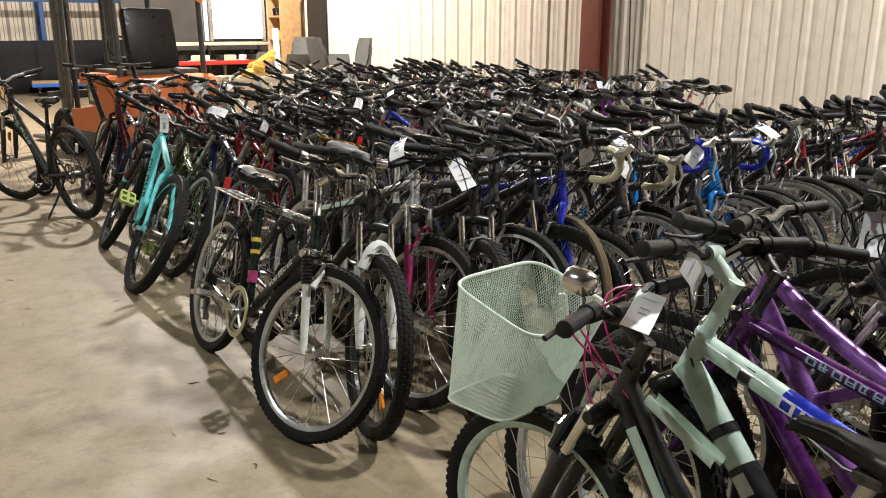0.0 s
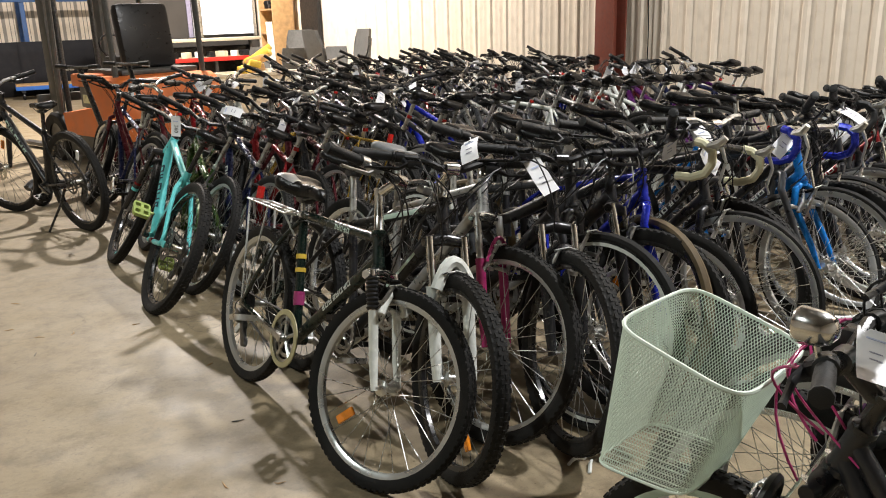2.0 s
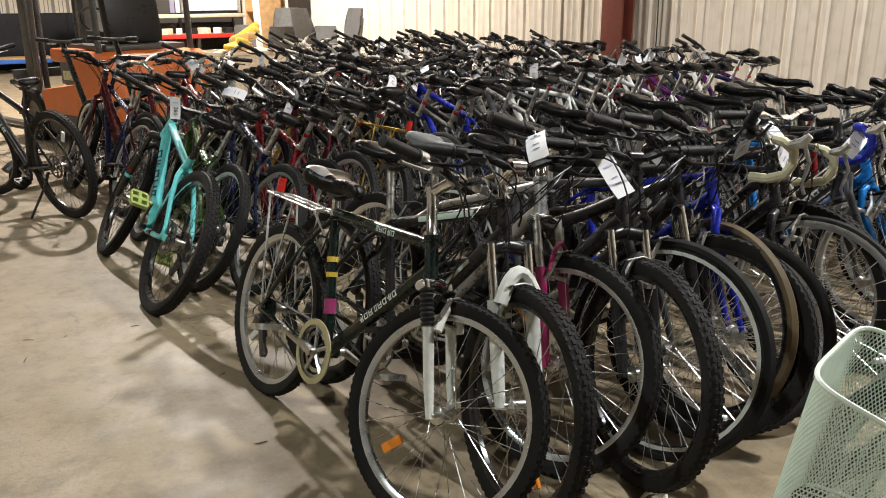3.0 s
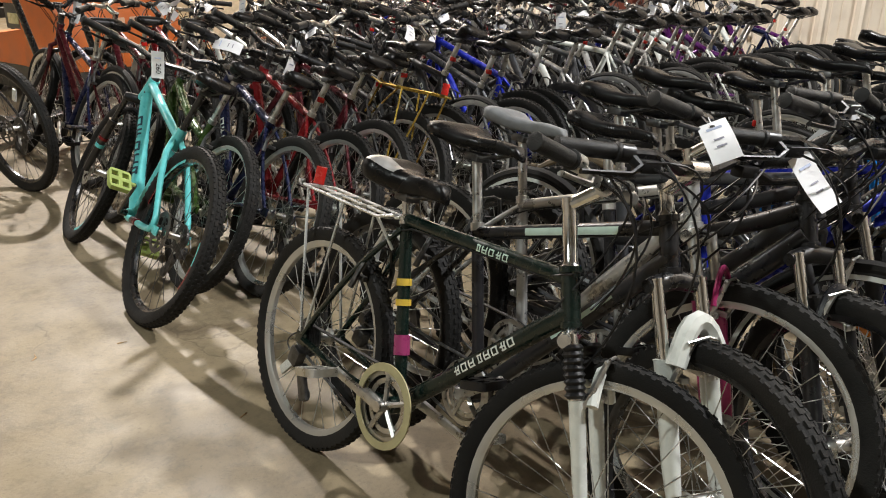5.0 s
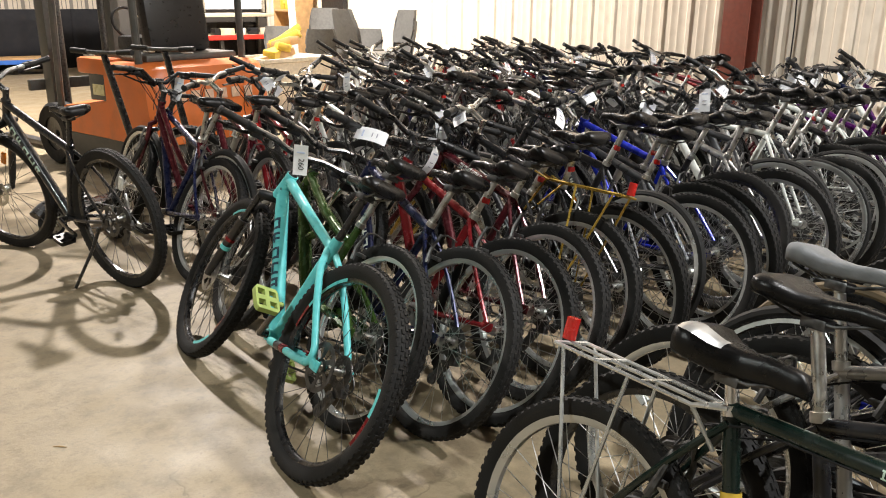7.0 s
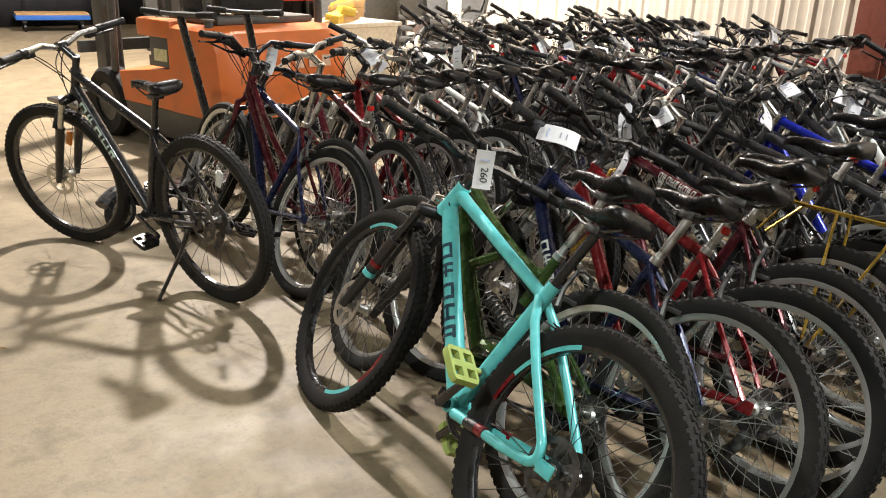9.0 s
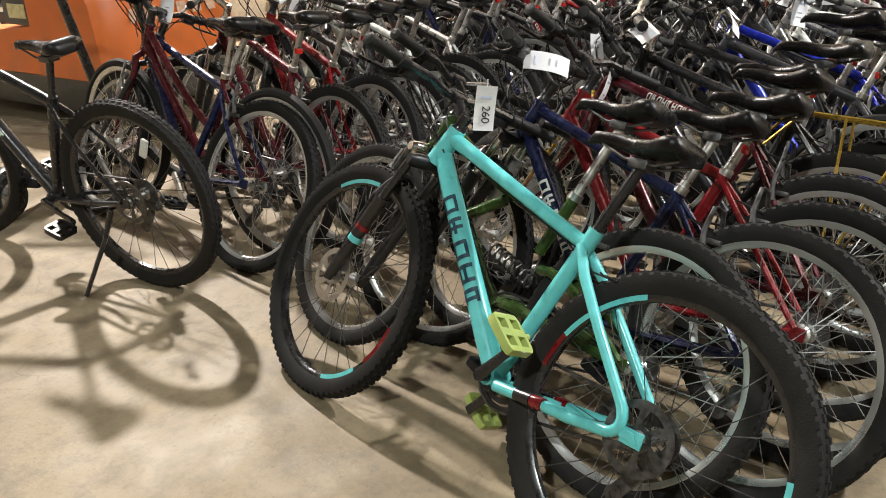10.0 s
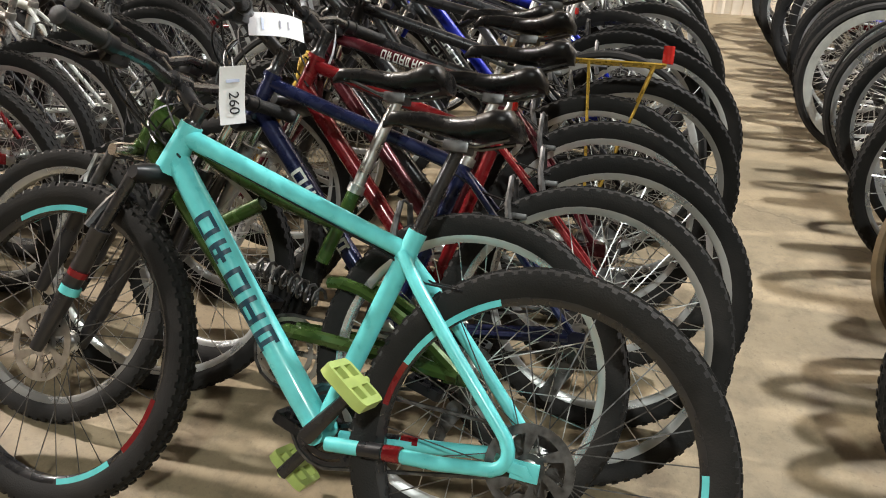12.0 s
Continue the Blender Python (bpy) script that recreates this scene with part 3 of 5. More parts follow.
    for layer, bars in enumerate(P.get("decals", ())):
        which, f0, f1, count, ma, *more = bars
        wrap, turn = more[0] if more else 0.75, more[1] if len(more) > 1 else 0.0
        a0, a1 = {"down": (dt0, bb), "seat": (stop, bb)}.get(which, (ht - u * 0.03, bb.lerp(stop, P.get("tt_join", 0.94))))
        d = (a1 - a0).normalized()
        q = Vector((1, 0, 0)).cross(d)
        for s in (-1, 1):
            gg = Geo()
            for i in range(count):
                ta, tb = f0 + (f1 - f0) * (i + 0.08) / count, f0 + (f1 - f0) * (i + 0.84) / count
                rad = tr * (P.get("dtf", 1.3) * (0.92 + 0.16 * ta if P.get("hydro") else 1.0) if which == "down" else 1.02) + 0.0012 + 0.0006 * layer
                stroke = [((0.0, 1.0), (-1, -0.6, -0.2, 0.2, 0.6, 1))]
                if count > 3 and wrap < 1:
                    # each character block is drawn as an open shape of thin strokes
                    stroke = [((0.0, 0.22), (-1, -0.5, 0, 0.5, 1)), ((0.78, 1.0), (-1, -0.5, 0, 0.5, 1)) if i % 3 != 1 else ((0.45, 0.65), (-1, -0.5, 0, 0.5, 1)), ((0.22, 0.78), (0.62, 0.8, 1))]
                    if i % 2 == 0:
                        stroke.append(((0.22, 0.78), (-1, -0.8, -0.62)))
                    else:
                        stroke.append(((0.22, 0.9), (-0.2, 0, 0.2)))
                for (g0, g1), ks in stroke:
                    rings = []
                    for tt in (ta + (tb - ta) * g0, ta + (tb - ta) * g1):
                        c = a0.lerp(a1, tt)
                        rings.append([c + Vector((s, 0, 0)) * rad * math.cos(e) + q * rad * math.sin(e) for e in (turn + wrap * k for k in ks)])
                    gg.loft(rings, closed=False)
            part("decal", gg, ma, frame_ob)
    # fork
    g = Geo()
    crown = hb - u * 0.02
    if P.get("susp"):
        for s in (-1, 1):
            x = Vector((s * 0.06, 0, 0))
            off = nrm * 0.03
            low = p0 + off + u * (fl * 0.62)
            g.tube([ax_f + x + Vector((0, -0.002, -0.01)), p0 + off * 1.1 + x + u * 0.08, low + x, low + x + u * 0.004], [r * P.get("leg", 1.0) for r in (0.014, 0.019, 0.021, 0.023)], 10)
        g.tube(bend(p0 + nrm * 0.06 + u * (fl * 0.6) + Vector((-0.06, 0, 0)), p0 + nrm * 0.075 + u * (fl * 0.98), p0 + nrm * 0.06 + u * (fl * 0.6) + Vector((0.06, 0, 0)), 8), P.get("arch", 0.012), 8)
        fk = part("fork", g, fork, bike, P.get("fork_label", ""))
        g = Geo()
        for s in (-1, 1):
            x = Vector((s * 0.06, 0, 0))
            g.tube([p0 + nrm * 0.03 + x + u * (fl * 0.6), p0 + nrm * 0.02 + x + u * (fl - 0.01)], 0.0135, 10)
        part("stanchion", g, P.get("stanchion", CHROME), fk)
        g = Geo().tube([crown + Vector((-0.078, 0.012, 0)), crown + Vector((-0.06, 0.01, 0)), crown + Vector((0, 0, 0.008)), crown + Vector((0.06, 0.01, 0)), crown + Vector((0.078, 0.012, 0))], [0.014, 0.02, 0.022, 0.02, 0.014], 10)
        part("crown", g, P.get("crown", PLASTIC), fk)
        if P.get("boots"):
            g = Geo()
            for s in (-1, 1):
                x = Vector((s * 0.06, 0, 0))
                a, b2 = p0 + nrm * 0.028 + x + u * (fl * 0.64), p0 + nrm * 0.022 + x + u * (fl - 0.03)
                g.tube([a.lerp(b2, i / 16) for i in range(17)], [0.022 if i % 2 else 0.017 for i in range(17)], 10)
            part("fork_boot", g, PLASTIC, fk)
    else:
        g.tube([crown + Vector((0, 0, 0.02)), crown], [0.02, 0.022], 12)
        for s in (-1, 1):
            top = crown + Vector((s * 0.012, 0, 0.004))
            g.tube([top, crown + Vector((s * 0.045, 0.002, -0.012)), crown + Vector((s * 0.052, 0.008, -0.08)), ax_f.lerp(crown, 0.3) + Vector((s * 0.054, -0.006, 0)), ax_f + Vector((s * 0.056, 0, 0))], [0.014, 0.016, 0.0155, 0.013, 0.009], 10)
        fk = part("fork", g, fork, bike, P.get("fork_label", ""))
    # seat
    sh = P.get("seat_up", 0.16)
    stp = stop + (stop - bb).normalized() * sh
    part("seatpost", Geo().tube([stop - (stop - bb).normalized() * 0.02, stop, stop + (stop - bb).normalized() * 0.001, stp], [0.019, 0.019, 0.0135, 0.0135], 12), P.get("post", ALLOY), bike)
    sd = part("saddle", saddle_geo(stp.y, stp.z + 0.045, P.get("sl", 0.27), P.get("sw", 0.16), False, P.get("sd", 1.2)), P.get("saddle", LEATHER), bike, P.get("saddle_label", ""), sharp=75)
    if P.get("patch"):
        part("saddle_patch", saddle_geo(stp.y, stp.z + 0.045, P.get("sl", 0.27), P.get("sw", 0.16) * 1.02, True, P.get("sd", 1.2)), P["patch"], sd, "worn white saddle patch", sharp=75)
    g = Geo()
    for s in (-1, 1):
        g.tube([stp + Vector((s * 0.03, -0.1, 0.028)), stp + Vector((s * 0.02, -0.04, 0.008)), stp + Vector((s * 0.02, 0.04, 0.008)), stp + Vector((s * 0.012, 0.11, 0.03))], 0.0035, 6)
    g.box(Matrix.Translation(stp + Vector((0, 0, 0.004))), 0.05, 0.05, 0.022, 0.005)
    part("saddle_rail", g, STEEL, sd)
    # steering: stem, bar, grips, levers
    top = ht + u * P.get("stem_up", 0.05)
    cl = top + nrm * P.get("stem_len", 0.08) + u * P.get("stem_rise", 0.03)
    g = Geo()
    g.tube([ht, ht + u * 0.01, top - u * 0.015, top + u * 0.015], [0.022, 0.016, 0.016, 0.019], 12)
    g.tube([top, cl], [0.0165, 0.0165], 12)
    g.tube([cl + Vector((-0.022, 0, 0)), cl + Vector((0.022, 0, 0))], 0.021, 12)
    part("stem", g, P.get("stem", BLACKPAINT), bike)
    hw, rise, sweep = P.get("bar_w", 0.31), P.get("rise", 0.025), P.get("sweep", 0.045)
    barm = P.get("bar", BLACKPAINT)
    if P.get("drop"):
        g = Geo()
        ends = {}
        for s in (-1, 1):
            X = lambda x, y, z: cl + Vector((s * x, y, z))
            pts = [X(0, 0, 0), X(0.15, 0.0, 0.0), X(0.19, 0.012, 0.0), X(0.2, 0.05, -0.005), X(0.2, 0.085, -0.03), X(0.2, 0.09, -0.07), X(0.2, 0.07, -0.11), X(0.2, 0.02, -0.13), X(0.2, -0.04, -0.132)]
            ends[s] = pts
            g.tube(pts[:3], 0.012, 8)
        hbar = part("handlebar", g, barm, bike)
        for s in (-1, 1):
            gg = Geo()
            fine = []
            for a, b2 in zip(ends[s][2:], ends[s][3:]):
                fine += [a.lerp(b2, k / 4) for k in range(4)]
            gg.tube(fine + [ends[s][-1]], [0.0155 + 0.001 * (i % 2) for i in range(len(fine) + 1)], 8)
            part("bar_tape", gg, P.get("tape", GRIP), hbar)
            gg = Geo()
            k = ends[s][4]
            gg.tube([k + Vector((0, -0.02, 0.015)), k + Vector((0, 0.02, 0.03)), k + Vector((0, 0.04, 0.055))], [0.016, 0.018, 0.012], 8)
            gg.tube([k + Vector((0, 0.03, 0.02)), k + Vector((0, 0.055, -0.03)), k + Vector((0, 0.045, -0.1)), k + Vector((0, 0.06, -0.13))], [0.008, 0.007, 0.006, 0.006], 6, flat=0.6)
            part("brake_lever", gg, ALLOY, hbar)
    else:
        pts = {}
        g = Geo()
        for s in (-1, 1):
            pts[s] = [cl, cl + Vector((s * 0.04, 0, 0)), cl + Vector((s * 0.11, -0.004, rise)), cl + Vector((s * hw * 0.6, -sweep * 0.4, rise)), cl + Vector((s * hw, -sweep, rise + 0.004))]
            g.tube(pts[s], 0.0125, 9)
        hbar = part("handlebar", g, barm, bike, P.get("bar_label", ""))
        for s in (-1, 1):
            d = (pts[s][4] - pts[s][3]).normalized()
            e = pts[s][4]
            gg = Geo()
            gl = P.get("grip_len", 0.125)
            gg.tube([e + d * 0.004, e + d * 0.002, e - d * 0.006, e - d * 0.01, e - d * (gl * 0.5), e - d * (gl - 0.008), e - d * (gl - 0.006), e - d * gl], [0.009, 0.017, 0.018, 0.0155, 0.0165, 0.0155, 0.02, 0.02], 10)
            part("grip", gg, P.get("grip", GRIP), hbar)
            gg = Geo()
            base = e - d * (gl + 0.03)
            gg.tube([base, base + d * 0.028], 0.0185, 10)
            fwd = Vector((0, 0.8, -0.6))
            gg.tube([base + d * 0.01, base + fwd * 0.035, base + d * 0.03 + fwd * 0.055, base + d * 0.1 + fwd * 0.06, base + d * 0.135 + fwd * 0.062], [0.013, 0.011, 0.008, 0.006, 0.007], 7, flat=0.7)
            gg.box(Matrix.Translation(base - d * 0.025 + Vector((0, 0.012, -0.018))), 0.05, 0.035, 0.026, 0.007)
            part("brake_lever", gg, P.get("lever", PLASTIC), hbar)
    # cables
    g = Geo()
    for s in (-1, 1):
        st0 = cl + Vector((s * hw * 0.45, 0.03, rise - 0.02))
        g.tube(bend(st0, cl + Vector((s * 0.03, 0.16, -0.04)), hb + Vector((-s * 0.018, 0.03, 0.05)), 9), 0.0027, 5)
        g.tube(bend(st0 + Vector((s * 0.02, 0, 0.01)), cl + Vector((-s * 0.02, 0.13, 0.05 * s)), dt0 + Vector((s * 0.02, -0.03, 0.0)), 9), 0.0025, 5)
    g.tube(bend(cl + Vector((hw * 0.4, 0.03, rise)), cl + Vector((0.08, 0.2, -0.1)), crown + Vector((0.03, 0.05, -0.05)), 9), 0.0027, 5)
    part("front_cable", g, P.get("cable", PLASTIC), bike)
    if kind == "diamond":
        g = Geo()
        a0, a1 = ht - u * 0.02, bb.lerp(stop, P.get("tt_join", 0.94))
        for dx in (-0.006, 0.007):
            side = Vector((dx * 1.6, 0, -tr * 1.05))
            g.tube([a0 + Vector((dx * 3, 0.02, 0.01)), a0.lerp(a1, 0.12) + side, a0.lerp(a1, 0.5) + side, a0.lerp(a1, 0.92) + side, a1 + Vector((dx * 4, -0.05, -0.05)), Vector((dx * 6, 0.5 * R, 1.8 * R))], 0.0024, 5)
        part("rear_cable", g, PLASTIC, bike)
    # brakes
    if not P.get("disc"):
        for nm, base, up in (("front_brake", p0 + nrm * 0.045 + u * (R - 0.01 - 0.03), u), ("rear_brake", Vector((0, 0.5 * R, R + R * 0.84)), Vector((0, 0.1, 1)))):
            g = Geo()
            for s in (-1, 1):
                g.tube([base + Vector((s * 0.062, 0.01, -0.06)), base + Vector((s * 0.055, 0.022, -0.01)), base + Vector((s * 0.03, 0.025, 0.05))], [0.009, 0.0075, 0.006], 6)
                g.box(Matrix.Translation(base + Vector((s * 0.035, 0.004, -0.035))), 0.018, 0.05, 0.014, 0.003)
            g.tube([base + Vector((-0.032, 0.026, 0.046)), base + Vector((0, 0.028, 0.055)), base + Vector((0.05, 0.026, 0.045))], 0.0035, 6)
            part(nm, g, P.get("brake", ALLOY if nm == "front_brake" else STEEL), bike)
    # drive
    cr = P.get("ring", 0.085)
    ca = P.get("crank_angle", 0.6)
    g = Geo()
    g.lathe_x(bb.y, bb.z, [(cr, 0.046), (cr, 0.05), (cr - 0.014, 0.05), (cr - 0.014, 0.046)], 36)
    g.lathe_x(bb.y, bb.z, [(cr * 0.76, 0.04), (cr * 0.76, 0.043), (cr * 0.62, 0.043), (cr * 0.62, 0.04)], 28)
    for i in range(5):
        a = i * 2 * math.pi / 5 + ca
        g.tube([bb + Vector((0.047, 0, 0)), bb + Vector((0.047, (cr - 0.01) * math.cos(a), (cr - 0.01) * math.sin(a)))], 0.007, 5)
    g.tube([bb + Vector((-0.07, 0, 0)), bb + Vector((0.075, 0, 0))], 0.014, 10)
    tips = {}
    for s in (-1, 1):
        d = Vector((0, math.cos(ca), math.sin(ca))) * s
        g.tube([bb + Vector((s * 0.066, 0, 0)), bb + Vector((s * 0.078, 0, 0)) + d * 0.09, bb + Vector((s * 0.084, 0, 0)) + d * 0.17], [0.0165, 0.0125, 0.013], 8, flat=0.6)
        tips[s] = bb + Vector((s * 0.084, 0, 0)) + d * 0.17
    cs = part("crankset", g, P.get("crank", ALLOY), bike)
    if P.get("guard"):
        part("chain_guard", Geo().lathe_x(bb.y, bb.z, [(cr + 0.016, 0.052), (cr + 0.016, 0.056), (cr - 0.004, 0.058), (cr - 0.004, 0.054)], 40), P["guard"], cs)
    for s in (-1, 1):
        if P.get("pedal_skip") == s:
            continue
        t = tips[s]
        g = Geo()
        g.tube([t, t + Vector((s * 0.02, 0, 0))], 0.008, 8)
        pw = P.get("pedal_w", 0.085)
        pm = Matrix.Translation(t + Vector((s * (0.02 + pw / 2), 0, 0))) @ Matrix.Rotation(P.get("pedal_tilt", 0.3), 4, "X")
        g = Geo()
        pierced_plate(g, pm, pw, P.get("pedal_l", 0.085), 0.02)
        g.tube([t, pm @ Vector((0, 0, 0))], 0.008, 8)
        part("pedal", g, P.get("pedal", PLASTIC), cs)
    rc = 0.042
    g = Geo()
    loop = []
    dy, dz = bb.y, bb.z - R
    for i in range(9):
        a = math.pi * 0.5 - i * math.pi / 8
        loop.append(Vector((0.046, bb.y + cr * math.cos(a), bb.z + cr * math.sin(a))))
    for i in range(7):
        a = -math.pi * 0.5 - i * math.pi / 6
        loop.append(Vector((0.046, rc * math.cos(a), R + rc * math.sin(a))))
    loop.append(loop[0])
    g.tube(loop, 0.0045, 5)
    part("chain", g, STEEL, bike)
    g = Geo()
    g.box(pose(0.062, 0.0, R - 0.055, -15), 0.03, 0.045, 0.05, 0.008)
    g.box(pose(0.05, 0.035, R - 0.12, 30), 0.014, 0.035, 0.1, 0.005)
    g.lathe_x(0.02, R - 0.09, [(0.02, 0.04), (0.02, 0.046), (0.008, 0.046), (0.008, 0.04)], 12)
    g.lathe_x(0.05, R - 0.15, [(0.02, 0.04), (0.02, 0.046), (0.008, 0.046), (0.008, 0.04)], 12)
    g.tube(bend((0.06, -0.02, R - 0.06), (0.075, -0.1, R - 0.03), (0.06, 0.02, R + 0.03), 6), 0.0025, 5)
    part("derailleur", g, STEEL, bike)
    wheel(bike, "rear", 0.0, P)
    wheel(bike, "front", wb, P)
    # extras
    if P.get("kickstand"):
        k0 = Vector((-0.05, 0.1, R - 0.05))
        part("kickstand", Geo().tube([k0, k0 + Vector((-0.04, 0.02, -0.1)), Vector((-0.2, 0.16, 0.022))], [0.011, 0.009, 0.008], 8), BLACKPAINT, bike)
    if P.get("reflector"):
        part("rear_reflector", Geo().box(Matrix.Translation(stop + Vector((0, -0.03, sh * 0.4))), 0.034, 0.014, 0.024, 0.006), P["reflector"], bike)
    if P.get("rack"):
        g = Geo()
        zt = R + R + 0.088
        for x in (-0.055, 0.0, 0.055):
            g.tube([(x, 0.27, zt + 0.02), (x, 0.2, zt), (x, -0.155, zt)], 0.0045, 6)
        for yy in (-0.155, -0.04, 0.08, 0.2):
            g.tube([(-0.055, yy, zt), (0.055, yy, zt)], 0.0045, 6)
        for s in (-1, 1):
            g.tube([(s * 0.055, -0.13, zt), (s * 0.068, 0.0, R + 0.02)], 0.0045, 6)
            g.tube([(s * 0.055, 0.05, zt), (s * 0.068, 0.02, R + 0.03)], 0.0045, 6)
            g.tube([(s * 0.055, 0.2, zt), (s * 0.02, stop.y, bb.lerp(stop, 0.8).z)], 0.0045, 6)
        rk = part("rear_rack", g, P["rack"], bike)
        part("rack_reflector", Geo().tube([(0, -0.165, zt + 0.006), (0, -0.165, zt + 0.055)], 0.016, 10), REDLENS, rk)
    if P.get("fender"):
        fm2, a0, a1, fw = P["fender"]
        prof = [(-0.5, -0.012), (-0.3, 0.002), (0, 0.008), (0.3, 0.002), (0.5, -0.012)]
        rings = []
        for i in range(15):
            a = a0 + (a1 - a0) * i / 14
            rings.append([(px * fw, wb + (R + 0.014 + pr) * math.cos(a), R + (R + 0.014 + pr) * math.sin(a)) for px, pr in prof])
        ob = part("front_mudguard", Geo().loft(rings, closed=False), fm2, bike, P.get("fender_label", ""))
        ob.modifiers.new("thick", "SOLIDIFY").thickness = 0.003
    if P.get("bottle"):
        c = bb.lerp(dt0, 0.5) + Vector((0, -0.045, 0.03))
        d = (dt0 - bb).normalized()
        part("water_bottle", Geo().tube([c - d * 0.1, c - d * 0.095, c + d * 0.06, c + d * 0.08, c + d * 0.1], [0.03, 0.035, 0.035, 0.02, 0.015], 12), P["bottle"], bike)
    bike["steer"] = (hb.y, hb.z, u.y, u.z)
    return bike


FRONT = ("fork", "stem", "handlebar", "front_cable", "front_brake", "front_mudguard", "basket", "headlight", "bell")


def stand(bike, x, y, heading, lean, steer):
    """Stands a bicycle with its rear wheel at x, y; heading in degrees from +y, lean towards its right, steer towards its left."""
    bike.matrix_basis = pose(x, y, 0, 0, 0, heading) @ pose(0, 0, 0, 0, lean, 0)
    hy, hz, uy, uz = bike["steer"]
    m = Matrix.Translation((0, hy, hz)) @ Matrix.Rotation(radians(steer), 4, Vector((0, uy, uz))) @ Matrix.Translation((0, -hy, -hz))
    for ob in bike.children:
        if ob.name.split(".")[0] in FRONT or ob.get("axle") == "front":
            ob.matrix_basis = m
    return bike


def tag_point(bike, side):
    """A place on the bar of a bicycle, near the stem."""
    hb = [o for o in bike.children if o.name.split(".")[0] == "handlebar"][0]
    xs = [v.co for v in hb.data.vertices]
    target = 0.12 * side
    best = min(xs, key=lambda c: abs(c.x - target))
    return bike.matrix_basis @ hb.matrix_basis @ best


def base_params(**kw):
    P = dict(R=0.335, tw=0.05, wb=1.05, st=0.43, frame=BLACKS, rim=RIMALLOY, tyre=RUBBER, slick=False, susp=False)
    P.update(kw)
    return P

# ---- the bicycles that stand out ----
GRP = "rows of stored bicycles"
TEALMARK = {"front": [(1.0, 1.65, TURQ), (-2.35, -1.85, TURQ), (-2.95, -2.5, RED)], "rear": [(0.15, 0.45, RED), (0.45, 1.2, TURQ), (2.95, 3.25, TURQ), (3.25, 3.6, RED)]}
orbea = make_bike("turquoise hardtail mountain bicycle with black wheels leaning on its row", base_params(
    R=0.35, tw=0.056, knobs=84, knob_h=0.0026, dtf=1.35, hydro=True, wb=1.052, st=0.43, bb_z=0.31, bb_y=0.415, head=69, frame=TURQ, fork=BLACKS, susp=True, rim=BLACKPAINT, disc=True, tube=0.0205, tt_join=0.9, ss_join=0.88, ht=0.105, stem_up=0.03, rise=0.015,
    fl=0.452, seat_up=0.17, post=BLACKPAINT, pedal=LIME, pedal_w=0.088, crank=BLACKPAINT, decals=[("down", 0.22, 0.74, 5, paint("dark_teal", (0.012, 0.05, 0.08), 0.4), 0.8, -0.1)], rim_marks=TEALMARK, spoke_mat=STEEL,
    stanchion=BLACKPAINT, crank_angle=-0.9, pedal_tilt=0.6, pedal_l=0.1, bar_w=0.36, stay=0.0135, sw=0.165))
stand(orbea, -0.062, 0.088, -5.8, 28.7, -5)

fork_leg = [o for o in orbea.children if o.name.split(".")[0] == "fork"][0]
for f0, f1, ma in ((0.55, 0.6, RED), (0.4, 0.46, TURQ)):
    low, high = Vector((-0.06, 1.03, 0.365)), Vector((-0.06, 0.935, 0.625))
    g = Geo().tube([low.lerp(high, f0), low.lerp(high, f1)], 0.0218, 12)
    part("decal", g, ma, fork_leg)
for s in (-1, 1):
    a, b = Vector((s * 0.066, 0.09, 0.335)), Vector((s * 0.034, 0.37, 0.301))
    stay_ob = [o for o in orbea.children if o.name.split(".")[0] == "frame"][0]
    part("decal", Geo().tube([a.lerp(b, 0.5), a.lerp(b, 0.62)], 0.0155, 10), RED, stay_ob)
    part("decal", Geo().tube([a.lerp(b, 0.63), a.lerp(b, 0.8)], 0.0155, 10), BLACKS, stay_ob)

bike_c1 = make_bike("olive green full-suspension mountain bicycle with silver rims", base_params(frame=GREEN, fork=BLACKS, susp=True, kind="full", stanchion=STEEL, seat_up=0.2, decals=[("down", 0.3, 0.7, 4, WHITE)], saddle=LEATHER, wb=1.04, st=0.42, stem=BLACKPAINT, crown=CHROME, fl=0.4, arch=0.016))
stand(bike_c1, 0.19, 0.26, -5, 28, -4)
bike_c2 = make_bike("navy and black mountain bicycle with a black saddle", base_params(frame=NAVY, fork=BLACKS, susp=True, decals=[("down", 0.3, 0.7, 5, WHITE)], seat_up=0.14))
stand(bike_c2, 0.39, 0.04, -3, 26, 12)
bike_c3 = make_bike("red mountain bicycle with silver fork and worn saddle", base_params(frame=RED, fork=SILVER, susp=True, seat_up=0.15, reflector=REDLENS, wb=1.03))
stand(bike_c3, 0.6, -0.02, 0, 24, -14)
bike_c4 = make_bike("dark maroon mountain bicycle with pale lettering bars", base_params(frame=MAROON, fork=MAROON, st=0.47, seat_up=0.12, decals=[("top", 0.3, 0.62, 9, WHITE)], wb=1.04, sw=0.18))
stand(bike_c4, 0.83, 0.02, -3, 21, 8)
bike_c5 = make_bike("black mountain bicycle with a gold rear rack", base_params(frame=BLACKS, fork=GOLD, rack=GOLD, seat_up=0.13, reflector=REDLENS))
stand(bike_c5, 1.05, 0.05, 2, 19, -8)

